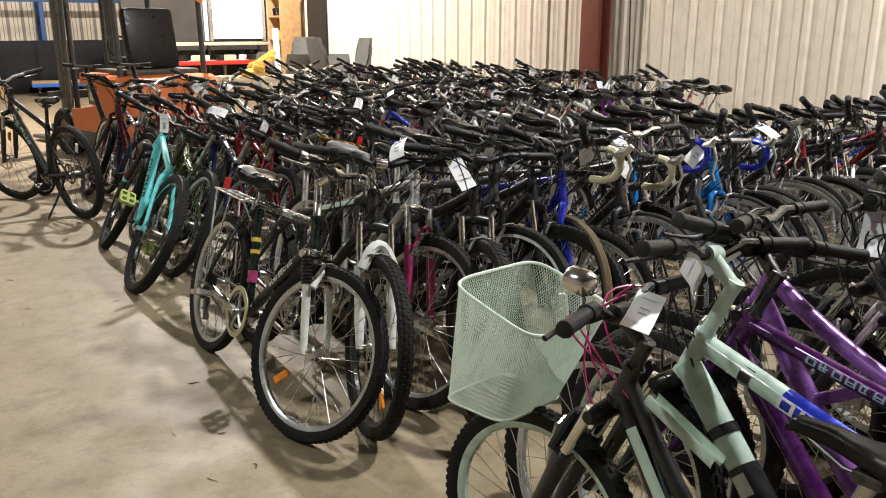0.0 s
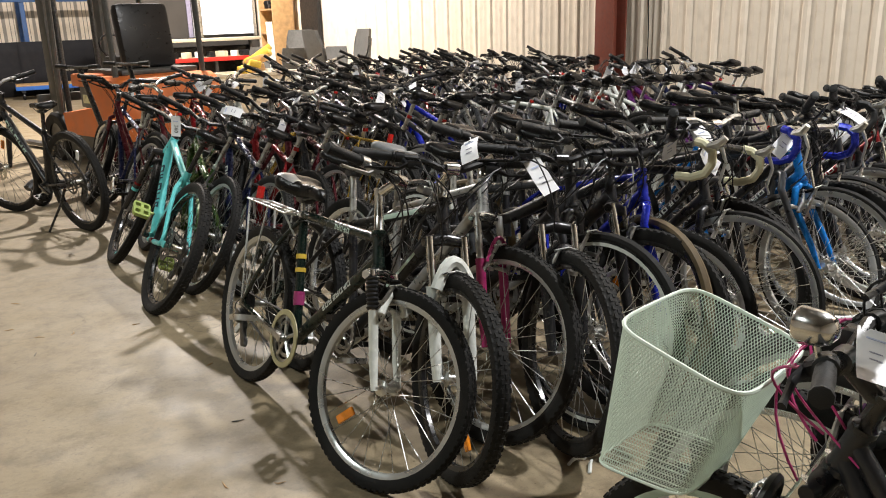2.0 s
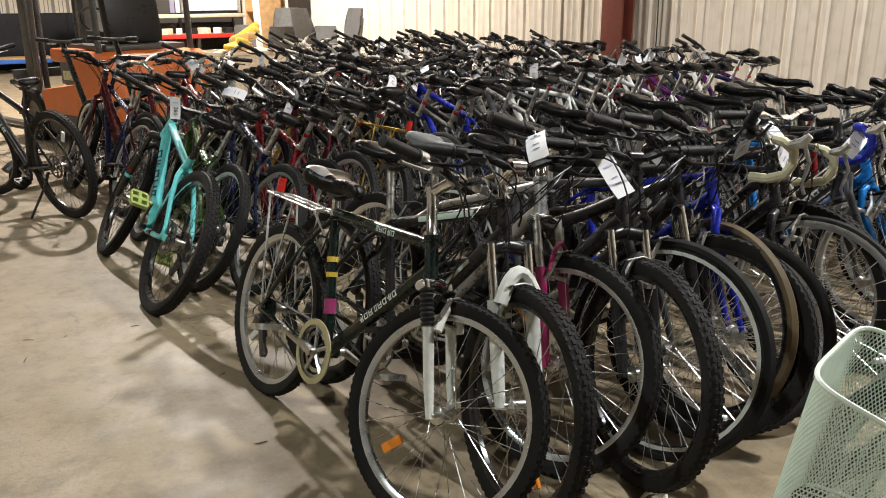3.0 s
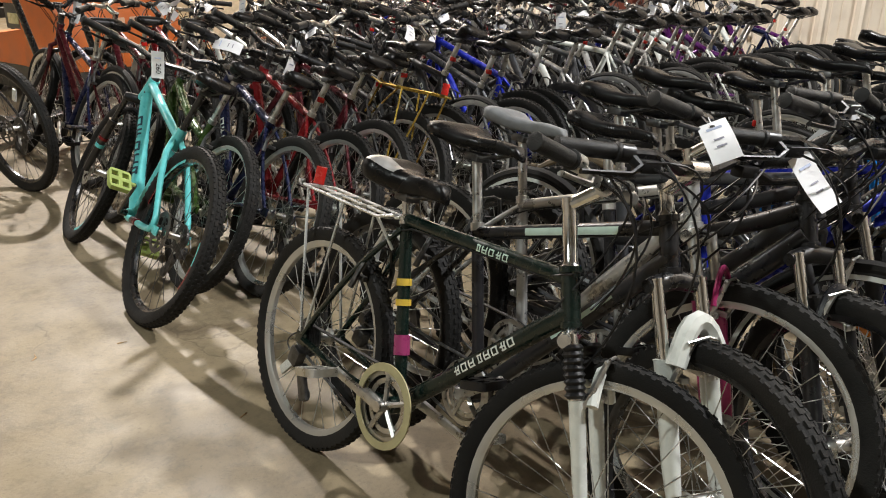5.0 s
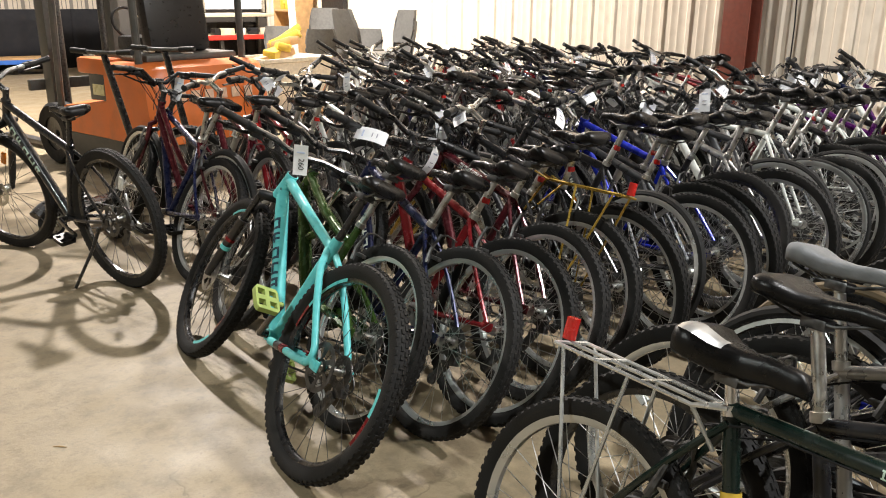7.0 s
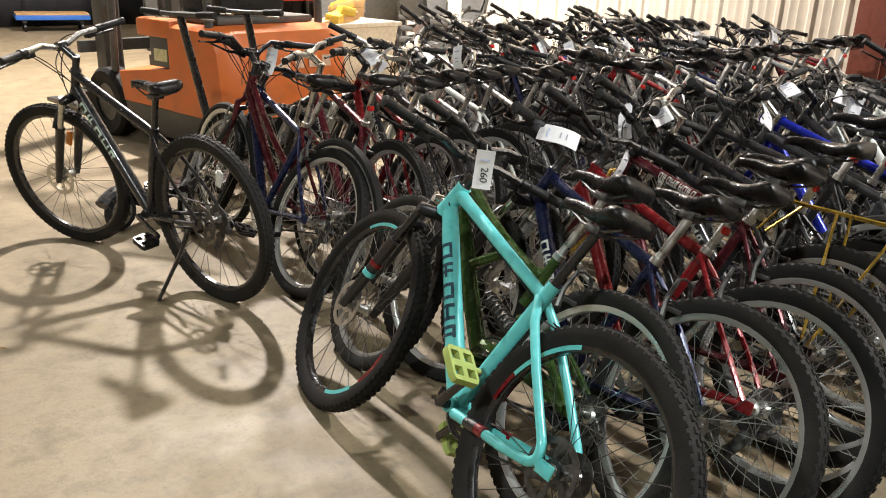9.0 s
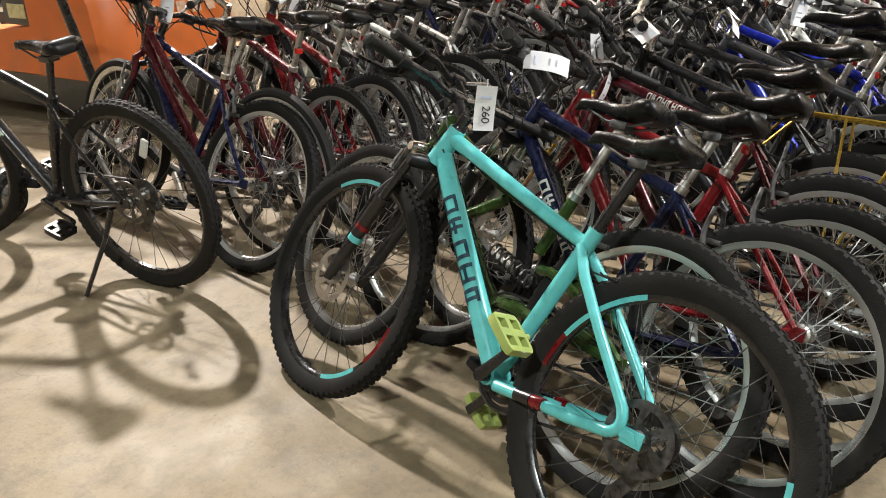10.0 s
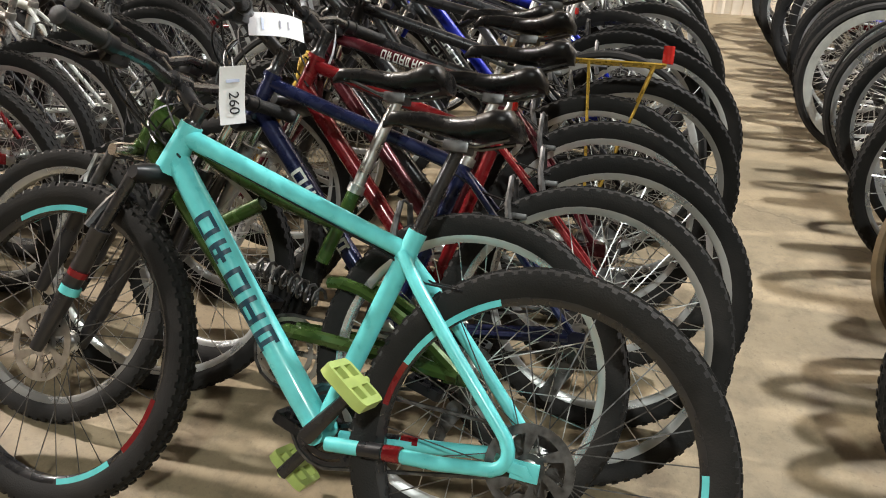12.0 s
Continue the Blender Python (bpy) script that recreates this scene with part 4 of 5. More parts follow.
kaw = make_bike("dark green mountain bicycle with white suspension fork and silver rear rack", base_params(
    R=0.314, tw=0.046, knobs=84, leg=0.78, wb=0.99, st=0.47, bb_y=0.385, bb_z=0.283, tt_join=0.985, ht=0.125, stem_up=0.125, rise=0.02, frame=DKGREEN, fork=WHITE, susp=True, boots=True, crown=CHROME, rack=RIMALLOY, guard=paint("yellowed_plastic", (0.4, 0.36, 0.2), 0.4), seat_up=0.045,
    decals=[("down", 0.25, 0.6, 8, WHITE, 0.42), ("top", 0.3, 0.5, 5, MINT, 0.45), ("seat", 0.33, 0.38, 1, YELLOW, 1.56), ("seat", 0.44, 0.485, 1, YELLOW, 1.56), ("seat", 0.62, 0.76, 1, paint("rose", (0.32, 0.04, 0.14)), 1.56)], crank_angle=3.0, pedal=ALLOY, wheel_reflector=2.4, saddle=LEATHER, patch=SILVER, sw=0.19, post=CHROME, stem=CHROME, lever=ALLOY, ring=0.09, fl=0.372, sl=0.25, sd=1.8))
stand(kaw, -0.012, -0.96, 178.4, -17, 19)
bike_b1 = make_bike("black mountain bicycle with a thick white suspension fork", base_params(frame=BLACKS, fork=WHITE, susp=True, rim=BLACKPAINT, wb=1.07, arch=0.021, crown=BLACKPAINT, decals=[("top", 0.15, 0.78, 1, MINT, 0.5), ("down", 0.2, 0.6, 1, MINT, 0.25)], R=0.325, wheel_reflector=3.8, stem=CHROME, seat_up=0.165, sw=0.21, fl=0.455))
stand(bike_b1, 0.19, -1.0, 179, -14, -14)
bike_b2 = make_bike("silver mountain bicycle with pink suspension fork", base_params(frame=SILVER, fork=PINK, susp=True, arch=0.007, leg=0.85, stanchion=ALLOY, wb=1.04, crown=CHROME, stem=CHROME, wheel_reflector=1.0, fl=0.46, saddle=GREYCLOTH, saddle_label="grey cloth covered saddle"))
stand(bike_b2, 0.43, -0.92, 179, -15, 9)
bike_b3 = make_bike("gunmetal hybrid bicycle with slim dark tyres", base_params(frame=GREY, fork=GREY, R=0.345, tw=0.038, slick=True, wb=1.06, st=0.48, rim=BLACKPAINT, rim_marks=[(0, 6.28, WHITE)]))
stand(bike_b3, 0.73, -1.06, 180, -12, 6)
bike_b4 = make_bike("black hybrid bicycle with chrome fork and gum-wall tyres", base_params(frame=BLACKS, fork=CHROME, R=0.34, tw=0.036, slick=True, tyre=GUM, rim=BLACKPAINT, wb=1.04, st=0.5, cable=WHITEPAINT))
stand(bike_b4, 1.02, -1.03, 182, -13, -12)
bike_b5 = make_bike("black road bicycle with cream taped drop bars", base_params(frame=BLACKS, fork=BLACKS, R=0.34, tw=0.028, slick=True, wb=1.0, st=0.52, drop=True, tape=paint("cream_tape", (0.66, 0.62, 0.42), 0.6), ht=0.15, stem_up=0.03, fl=0.38, rim=RIMALLOY))
stand(bike_b5, 1.36, -1.24, 180, -9, 8)
bike_b6 = make_bike("bright blue road bicycle with blue taped drop bars", base_params(frame=SKY, fork=SKY, R=0.34, tw=0.028, slick=True, wb=1.0, st=0.52, drop=True, tape=BLUE, ht=0.15, stem_up=0.03, fl=0.38, bar=ALLOY))
stand(bike_b6, 2.04, -1.27, 179, -5, -4)

bike_b7 = make_bike("black bicycle with bright white deep rims", base_params(frame=BLACKS, fork=BLACKS, rim=WHITEPAINT, deep=True, tw=0.04, slick=True))
stand(bike_b7, 2.72, -1.06, 180, -12, 0)

black_bike = make_bike("black mountain bicycle standing alone on its kickstand in the aisle", base_params(
    R=0.358, tw=0.054, wb=1.08, st=0.42, frame=BLACKS, fork=BLACKS, susp=True, rim=BLACKPAINT, disc=True, spoke_mat=STEEL, kickstand=True, seat_up=0.14, post=BLACKPAINT, bar_w=0.36,
    decals=[("down", 0.12, 0.6, 5, MINT)], crank=BLACKPAINT, crank_angle=0.3, fl=0.46, tube=0.02, stanchion=ALLOY, sw=0.14, bar=ALLOY, wheel_reflector=0.4))
stand(black_bike, 0.14, 2.1, 15.5, -4, 17)

basket_bike = make_bike("small black bicycle with pink cables and white wire basket", base_params(
    R=0.282, tw=0.046, wb=0.93, st=0.34, bb_z=0.24, bb_y=0.37, ht=0.1, frame=BLACKS, fork=BLACKS, susp=True, kind="step", rim=MINT, decals=[("down", 0.1, 0.55, 1, MINT), ("top", 0.1, 0.6, 1, MINT)], cable=PINK, bar_w=0.27, rise=0.035, stem_up=0.05, fl=0.4, crown=PLASTIC))
park_bike = make_bike("white, blue and black mountain bicycle with a pale alloy stem", base_params(
    frame=MINT, fork=BLACKS, susp=True, tube=0.024, decals=[("top", 0.22, 0.29, 1, BLACKS, 1.56), ("top", 0.36, 1.0, 1, BLUE, 1.56), ("down", 0.25, 0.3, 1, BLACKS, 1.56), ("down", 0.36, 0.9, 1, BLACKS, 1.56), ("top", 0.4, 0.78, 4, WHITE, 0.5), ("down", 0.42, 0.62, 2, WHITE, 0.5)], stem=MINT, stem_up=0.12, stem_rise=0.03, st=0.38, seat_up=0.14, fl=0.365))
snow_bike = make_bike("deep purple mountain bicycle with pale lettering bars", base_params(frame=PURPLE, fork=PURPLE, tube=0.019, decals=[("top", 0.3, 0.75, 8, paint("pale_blue", (0.3, 0.42, 0.52)), 0.4)], bottle=None, st=0.42, fl=0.375, stem_up=0.1))
lilac_bike = make_bike("lilac full-suspension bicycle with black handlebar", base_params(frame=LILAC, fork=LILAC, susp=True, kind="full"))

# wire basket and lamp of the small bicycle
hy, hz, uy, uz = basket_bike["steer"]
bk = Geo()
bt, bb_z, bf = 0.858, 0.555, hy + 0.1
NB, NL = 150, 46


def basket_ring(f):
    """One level of the basket, from the bottom (0) to the rim (1): flat sides, round corners, the rim falling towards the rider."""
    wx, wy = 0.118 + 0.042 * f, 0.095 + 0.035 * f
    out = []
    for i in range(NB):
        a = 2 * math.pi * i / NB
        c, s = math.cos(a), math.sin(a)
        x = wx * math.copysign(abs(c) ** 0.36, c)
        y = wy * math.copysign(abs(s) ** 0.36, s)
        z = bb_z + (bt - bb_z) * f - 0.07 * f * (0.5 - 0.5 * y / wy)
        out.append(Vector((x, bf + 0.12 + y - 0.26 * (z - bt), z)))
    # even steps round the ring
    run = [0.0]
    for i in range(NB):
        run.append(run[-1] + (out[(i + 1) % NB] - out[i]).length)
    even, k = [], 0
    for i in range(NB):
        d = run[-1] * i / NB
        while run[k + 1] < d:
            k += 1
        even.append(out[k].lerp(out[(k + 1) % NB], (d - run[k]) / (run[k + 1] - run[k])))
    return even


levels = [basket_ring(k / NL) for k in range(NL + 1)]
bk.tube(levels[NL] + [levels[NL][0]], 0.004, 6, caps=False)
bk.tube(levels[0] + [levels[0][0]], 0.003, 6, caps=False)
for i in range(NB):
    for turn in (1, -1):
        bk.tube([levels[k][(i + turn * k // 2) % NB] for k in range(0, NL + 1, 2)], 0.0009, 3, caps=False)
for k in range(1, 18):
    a, b = levels[0][round(k * NB / 36)], levels[0][-round(k * NB / 36)]
    bk.tube([a, b], 0.0014, 4)
BASKETWIRE = material("white_coated_wire", (0.66, 0.76, 0.67), 0.45, vary=0.06)
part("basket", bk, BASKETWIRE, basket_bike, "white coated wire mesh basket", "stuff")
hl = Geo().tube([(-0.14, hy + 0.0, 0.84), (-0.14, hy + 0.02, 0.91)], 0.005, 6)
hl.tube([(-0.14, hy - 0.01, 0.93), (-0.14, hy - 0.002, 0.93), (-0.14, hy + 0.012, 0.93), (-0.14, hy + 0.045, 0.93), (-0.14, hy + 0.052, 0.93)], [0.009, 0.021, 0.027, 0.03, 0.026], 16)
part("headlight", hl, CHROME, basket_bike, "small chrome headlight")
stand(basket_bike, 0.02, -4.06, 0, 7, 12)
stand(park_bike, 0.17, -4.2, -1, 10, 4)
stand(snow_bike, 0.34, -4.2, 0, 11, -10)
stand(lilac_bike, 0.55, -4.1, 0, 10, 14)

# ---- the other bicycles of the rows ----
protos = [
    ("black mountain bicycle with silver rims", base_params(frame=BLACKS, fork=BLACKS, susp=True, reflector=REDLENS, stem=CHROME, bar=ALLOY, decals=[("down", 0.25, 0.65, 6, WHITE, 0.4)])),
    ("dark blue mountain bicycle with black fork", base_params(frame=NAVY, fork=BLACKS, seat_up=0.2)),
    ("silver mountain bicycle with black saddle", base_params(frame=SILVER, fork=SILVER, susp=True, wb=1.04, decals=[("down", 0.25, 0.65, 5, NAVY, 0.45)], stem=CHROME)),
    ("black hybrid bicycle with slim tyres", base_params(frame=BLACKS, fork=GREY, R=0.345, tw=0.036, slick=True, st=0.5, rise=0.0, reflector=REDLENS, bar=ALLOY)),
    ("maroon city bicycle with a low frame", base_params(frame=MAROON, fork=MAROON, kind="step", st=0.42, slick=True, tw=0.042, rise=0.06, sweep=0.1, sw=0.2)),
    ("black full-suspension mountain bicycle", base_params(frame=BLACKS, fork=BLACKS, susp=True, kind="full", rim=BLACKPAINT)),
    ("red mountain bicycle with white fork", base_params(frame=RED, fork=WHITE, susp=True, st=0.41)),
    ("gunmetal mountain bicycle with black rims", base_params(frame=GREY, fork=BLACKS, susp=True, rim=BLACKPAINT, disc=True, decals=[("down", 0.25, 0.7, 6, WHITE, 0.4)])),
    ("white mountain bicycle with silver rims", base_params(frame=WHITE, fork=WHITE, susp=True, wheel_reflector=2.0, decals=[("down", 0.2, 0.6, 5, RED, 0.45)], bar=ALLOY)),
    ("royal blue mountain bicycle with blue fork", base_params(frame=BLUE, fork=BLUE, susp=False, st=0.44, wheel_reflector=1.2)),
    ("black road bicycle with black taped drop bars", base_params(frame=BLACKS, fork=BLACKS, R=0.34, tw=0.026, slick=True, wb=1.0, st=0.53, drop=True, ht=0.15, fl=0.38)),
    ("dark green touring bicycle with gum-wall tyres", base_params(frame=DKGREEN, fork=CHROME, R=0.342, tw=0.036, slick=True, tyre=GUM, st=0.5)),
]
stock = [make_bike(lab, P) for lab, P in protos]
ALT = [BLACKS] * 5 + [GREY, GREY, NAVY, SILVER, SILVER, SILVER, MAROON, WHITE, WHITE, WHITE, RED, RED, BLUE, DKGREEN, PURPLE]
ALT_WORD = {BLACKS: "black", GREY: "gunmetal", NAVY: "dark blue", SILVER: "silver", MAROON: "maroon", WHITE: "white", RED: "red", BLUE: "royal blue", DKGREEN: "dark green", PURPLE: "purple", ORANGE: "orange"}
KIND_WORD = ["mountain bicycle with silver rims", "mountain bicycle with black fork", "mountain bicycle with suspension fork", "hybrid bicycle with slim tyres", "city bicycle with a low frame", "full-suspension mountain bicycle", "mountain bicycle with white fork", "mountain bicycle with black rims", "mountain bicycle with spoke reflectors", "mountain bicycle with rigid fork", "road bicycle with drop bars", "touring bicycle with gum-wall tyres"]
rng = random.Random(7)
used = set()
placed = [orbea, bike_c1, bike_c2, bike_c3, bike_c4, bike_c5, kaw, bike_b1, bike_b2, bike_b3, bike_b4, bike_b5, bike_b6, basket_bike, park_bike, snow_bike, lilac_bike]


WEIGHT = [0, 0, 0, 1, 2, 3, 3, 3, 4, 5, 5, 6, 7, 7, 7, 8, 9, 10, 11]


def put(x, y, heading, lean, where, first=None):
    k = rng.choice(WEIGHT)
    pm = rng.choice(ALT)
    if first:
        k, pm = first
    ob = stock[k] if k not in used else copy_thing(stock[k], Matrix())
    if k in used:
        for c in ob.children:
            if c.name.split(".")[0] == "frame":
                c.material_slots[0].link = "OBJECT"
                c.material_slots[0].material = pm
        ob["label"] = ALT_WORD[pm] + " " + KIND_WORD[k] + " " + where
    used.add(k)
    stand(ob, x, y, heading + rng.uniform(-4, 4), lean, max(-55, min(55, rng.gauss(0, 28))))
    placed.append(ob)


def row(x0, x1, y, heading, sign, where, pitch=0.18, jy=0.1, skip=(), lead=()):
    x, lead = x0, list(lead)
    while x < x1:
        if not any(abs(x - s) < 0.12 for s in skip):
            put(x, y + rng.uniform(-jy, jy), heading, sign * rng.gauss(13, 4), where, lead.pop(0) if lead else None)
        x += pitch * rng.uniform(0.88, 1.12)


row(0.74, 5.15, -4.25, 0, 1, "in a packed row")
row(1.45, 5.15, -1.14, 180, -1, "in a packed row", skip=(1.36, 2.03, 2.72), lead=[(0, BLACKS), (3, BLACKS), (0, GREY), (3, BLACKS), (10, BLACKS), (0, RED), (2, BLACKS)])
for fx in (0.58, 0.88):
    put(fx, -1.1 + rng.uniform(-0.05, 0.05), 180, -rng.uniform(11, 15), "in a packed row", (rng.choice((7, 5, 7, 5)), BLACKS))
put(1.09, -1.12, 180, -12, "in a packed row", (9, BLUE))
row(1.3, 5.15, 0.02, 0, 1, "in a packed row", lead=[(0, BLACKS), (3, BLACKS), (0, GREY), (0, BLACKS), (9, BLUE), (5, BLACKS), (2, SILVER), (3, GREY)])
row(0.4, 5.15, 1.92, 0, 1, "in a packed row", lead=[(1, NAVY), (4, MAROON), (0, MAROON), (6, RED), (0, BLACKS), (2, SILVER), (8, WHITE), (2, SILVER), (5, BLACKS), (3, BLACKS), (1, NAVY), (0, BLACKS)])
row(2.5, 5.15, 3.36, 0, 1, "in a packed row")

# ---- paper tags on the handlebars ----


def paper_tag(p, yaw, tilt, roll, number="", size=(0.062, 0.13), bow=0.014):
    w, h = size
    m = Matrix.Translation(p) @ Euler((radians(tilt), radians(roll), radians(yaw))).to_matrix().to_4x4()
    g = Geo()
    n = 6
    rings = [[(x * w / 2, bow * math.sin(2.0 * i / n) + dy, -h * i / n + 0.005) for x, dy in ((-1, 0), (1, 0), (1, 0.0008), (-1, 0.0008))] for i in range(n + 1)]
    g.loft(rings)
    g.tube([(0, 0, 0.0), (0, 0.004, 0.022)], 0.0012, 4)
    tag = tagged(part("price_tag", g, PAPER), "white paper number tag hanging from a handlebar", "tag", "paper tags")
    tag.matrix_basis = m
    gb = Geo()
    yk = lambda z: bow * math.sin(2.0 * (-z + 0.005) / h) - 0.0014
    for zz, hw in ((-0.024, 0.26),):
        gb.box(Matrix.Translation((0.0, yk(zz), zz)), w * hw * 2, 0.0006, 0.006)
    part("printed_line", gb, BLUEINK, tag)
    if number:
        cu = bpy.data.curves.new("number", "FONT")
        cu.body, cu.size, cu.align_x, cu.align_y, cu.extrude = number, 0.03, "CENTER", "CENTER", 0.0003
        cu.materials.append(NUMBERINK)
        t = new("number", cu)
        t.parent = tag
        t.matrix_basis = pose(0.002, yk(-0.068) - 0.0016, -0.068, 90, 0, 0) @ pose(0, 0, 0, 0, 0, -90)
    else:
        gb = Geo()
        for k in range(2):
            zz = -0.062 - k * 0.02
            gb.box(Matrix.Translation((0.0, yk(zz), zz)), w * 0.34, 0.0006, 0.004)
        part("printed_number", gb, INK, tag)
    return tag


for i, b in enumerate(placed):
    if b in (orbea, basket_bike, kaw, bike_b1, bike_b2) or rng.random() > 0.9:
        continue
    p = tag_point(b, rng.choice((-1, 1))) + Vector((0, -0.01, -0.02))
    paper_tag(p, rng.uniform(-80, 30), rng.uniform(-75, 50), rng.uniform(-50, 50), bow=rng.choice((-0.035, -0.02, 0.014, 0.03)))
paper_tag(Vector((0.405, 0.735, 0.885)), -38, -6, 6, "260", (0.054, 0.115))
paper_tag(Vector((0.5, -1.84, 1.0)), -50, -52, -24, "", (0.06, 0.125), -0.03)
paper_tag(Vector((0.2, -3.3, 0.86)), -60, -84, 14, "", (0.06, 0.16))

# ---- kick scooters by the forklift ----


def kick_scooter(x, y, heading):
    s = thing("kick_scooter", "black electric kick scooter standing before the forklift", "scooter", "parked scooters", m=pose(x, y, 0, 0, 0, heading))
    part("deck", Geo().box(pose(0, 0.0, 0.14), 0.16, 0.62, 0.05, 0.015), BLACKPAINT, s)
    part("stem", Geo().tube([(0, 0.4, 0.2), (0, 0.32, 0.5), (0, 0.16, 1.06)], [0.03, 0.025, 0.022], 12), BLACKPAINT, s)
    part("neck", Geo().tube([(0, 0.28, 0.15), (0, 0.37, 0.24)], 0.03, 10), BLACKPAINT, s)
    hb = part("handlebar", Geo().tube([(-0.24, 0.14, 1.08), (-0.05, 0.16, 1.07), (0.05, 0.16, 1.07), (0.24, 0.14, 1.08)], 0.013, 8), STEEL, s)
    for k in (-1, 1):
        part("grip", Geo().tube([(k * 0.13, 0.148, 1.075), (k * 0.25, 0.14, 1.081)], 0.018, 10), GRIP, hb)
        part("brake_lever", Geo().tube([(k * 0.1, 0.16, 1.07), (k * 0.12, 0.2, 1.05), (k * 0.2, 0.19, 1.05)], 0.006, 6), ALLOY, hb)
    for yy in (-0.4, 0.42):
        w = part("wheel", Geo().lathe_x(yy, 0.105, [(0.07, -0.015), (0.07, 0.015), (0.02, 0.02), (0.02, -0.02)], 24), ALLOY, s)
        part("tyre", Geo().lathe_x(yy, 0.105, [(0.07, -0.018), (0.085, -0.026), (0.105, 0), (0.085, 0.026), (0.07, 0.018)], 28), RUBBER, w)
    part("rear_mudguard", Geo().tube(bend((0, -0.28, 0.17), (0, -0.38, 0.27), (0, -0.52, 0.17), 8), 0.03, 8, flat=1.2), PLASTIC, s)
    return s


kick_scooter(0.42, 3.4, -62)
kick_scooter(0.86, 3.5, -58)

# ---- forklift ----
fl = thing("forklift", "orange electric counterbalance forklift parked behind the bicycles", "forklift", m=pose(1.6, 4.26, 0, 0, 0, 13) @ Matrix.Scale(1.06, 4))
# local: +y is its travel direction, the counterweight faces -y
g = Geo()
prof = [(-0.05, 0.3), (-0.06, 0.42), (-0.03, 0.72), (0.02, 0.84), (0.1, 0.875), (0.55, 0.875)]
rings = []
for px in (-0.54, -0.5, -0.36, 0.36, 0.5, 0.54):
    k = 0.06 if abs(px) > 0.52 else (0.02 if abs(px) > 0.45 else 0.0)
    rings.append([(px, yv + (k if i < 5 else 0), zv - (k * 0.5 if i > 2 else 0)) for i, (yv, zv) in enumerate(prof)] + [(px, 0.55, 0.3)])
g.loft(rings)
part("counterweight", g, TRUCKORANGE, fl, "scuffed orange steel counterweight")
skirt = Geo().loft([[(sx * (0.53 - k), yv, z) for sx, yv in ((-1, 0.06 + k), (-0.9, -0.03 + k), (0.9, -0.03 + k), (1, 0.06 + k), (1, 1.15), (-1, 1.15))] for k, z in ((0.05, 0.09), (0.015, 0.13), (0.0, 0.296))])
part("skirt", skirt, TRUCKGREY, fl, "dark grey steel skirt")
part("chassis", Geo().box(pose(0, 1.1, 0.24), 0.8, 1.2, 0.22, 0.03), TRUCKGREY, fl)
for s in (-1, 1):
    part("step_sill", Geo().loft([[(s * 0.53, 0.55, 0.3), (s * 0.53, 1.16, 0.3), (s * 0.53, 1.2, 0.5), (s * 0.53, 0.55, 0.58)], [(s * 0.3, 0.55, 0.3), (s * 0.3, 1.16, 0.3), (s * 0.3, 1.2, 0.52), (s * 0.3, 0.55, 0.6)]]), TRUCKORANGE, fl)
    part("side_overhang", Geo().box(pose(s * 0.45, 0.72, 0.83), 0.18, 0.4, 0.12, 0.025), TRUCKORANGE, fl)
part("battery_cover", Geo().box(pose(-0.45, 0.66, 0.68), 0.16, 0.24, 0.2, 0.01), TRUCKGREY, fl)
part("warning_plate", Geo().box(pose(-0.534, 0.65, 0.66), 0.006, 0.15, 0.08, 0.001), paint("pale_yellow_plate", (0.6, 0.55, 0.3)), fl)
part("floor_well", Geo().box(pose(0, 0.95, 0.56), 0.58, 0.5, 0.08, 0.01), TRUCKGREY, fl)
part("hood", Geo().box(pose(0, 0.52, 0.9), 0.8, 0.66, 0.05, 0.02), TRUCKGREY, fl)
bars = Geo()
for k in range(6):
    bars.box(pose(-0.3 + k * 0.12, -0.0475, 0.64, -5), 0.075, 0.006, 0.075, 0.001)
part("maker_lettering", bars, material("worn_white_lettering", (0.62, 0.42, 0.3), 0.6, vary=0.2), fl)
seat = part("seat", Geo().box(pose(0, 0.62, 0.98), 0.46, 0.46, 0.12, 0.04), PLASTIC, fl, "black vinyl driver seat")
part("backrest", Geo().box(pose(0, 0.42, 1.22, -8), 0.54, 0.13, 0.6, 0.055), PLASTIC, seat)
for px, py in ((-0.46, 0.2), (0.46, 0.2), (-0.48, 1.35), (0.48, 1.35)):
    part("guard_post", Geo().tube([(px, py, 0.84 if py < 1 else 0.3), (px, py + (0.03 if py < 1 else -0.12), 2.05)], 0.032, 10, flat=0.8), TRUCKGREY, fl)
roof = Geo()
for k in range(6):
    roof.box(pose(0, 0.3 + k * 0.19, 2.07), 0.98, 0.03, 0.03, 0.005)
for s in (-1, 1):
    roof.box(pose(s * 0.48, 0.75, 2.07), 0.04, 1.15, 0.05, 0.008)
part("overhead_guard", roof, TRUCKGREY, fl)
for s in (-1, 1):
    m = part("mast_rail", Geo().box(pose(s * 0.3, 1.78, 1.08), 0.08, 0.14, 2.0, 0.008), TRUCKGREY, fl)
    part("lift_cylinder", Geo().tube([(s * 0.2, 1.76, 0.2), (s * 0.2, 1.76, 1.7)], 0.03, 10), STEEL, fl)
    part("fork_arm", Geo().box(pose(s * 0.22, 2.4, 0.05), 0.1, 1.05, 0.04, 0.008), STEEL, fl)
carr = Geo()
for zz in (0.25, 0.6):
    carr.box(pose(0, 1.9, zz), 0.9, 0.05, 0.09, 0.006)
part("carriage", carr, TRUCKGREY, fl)
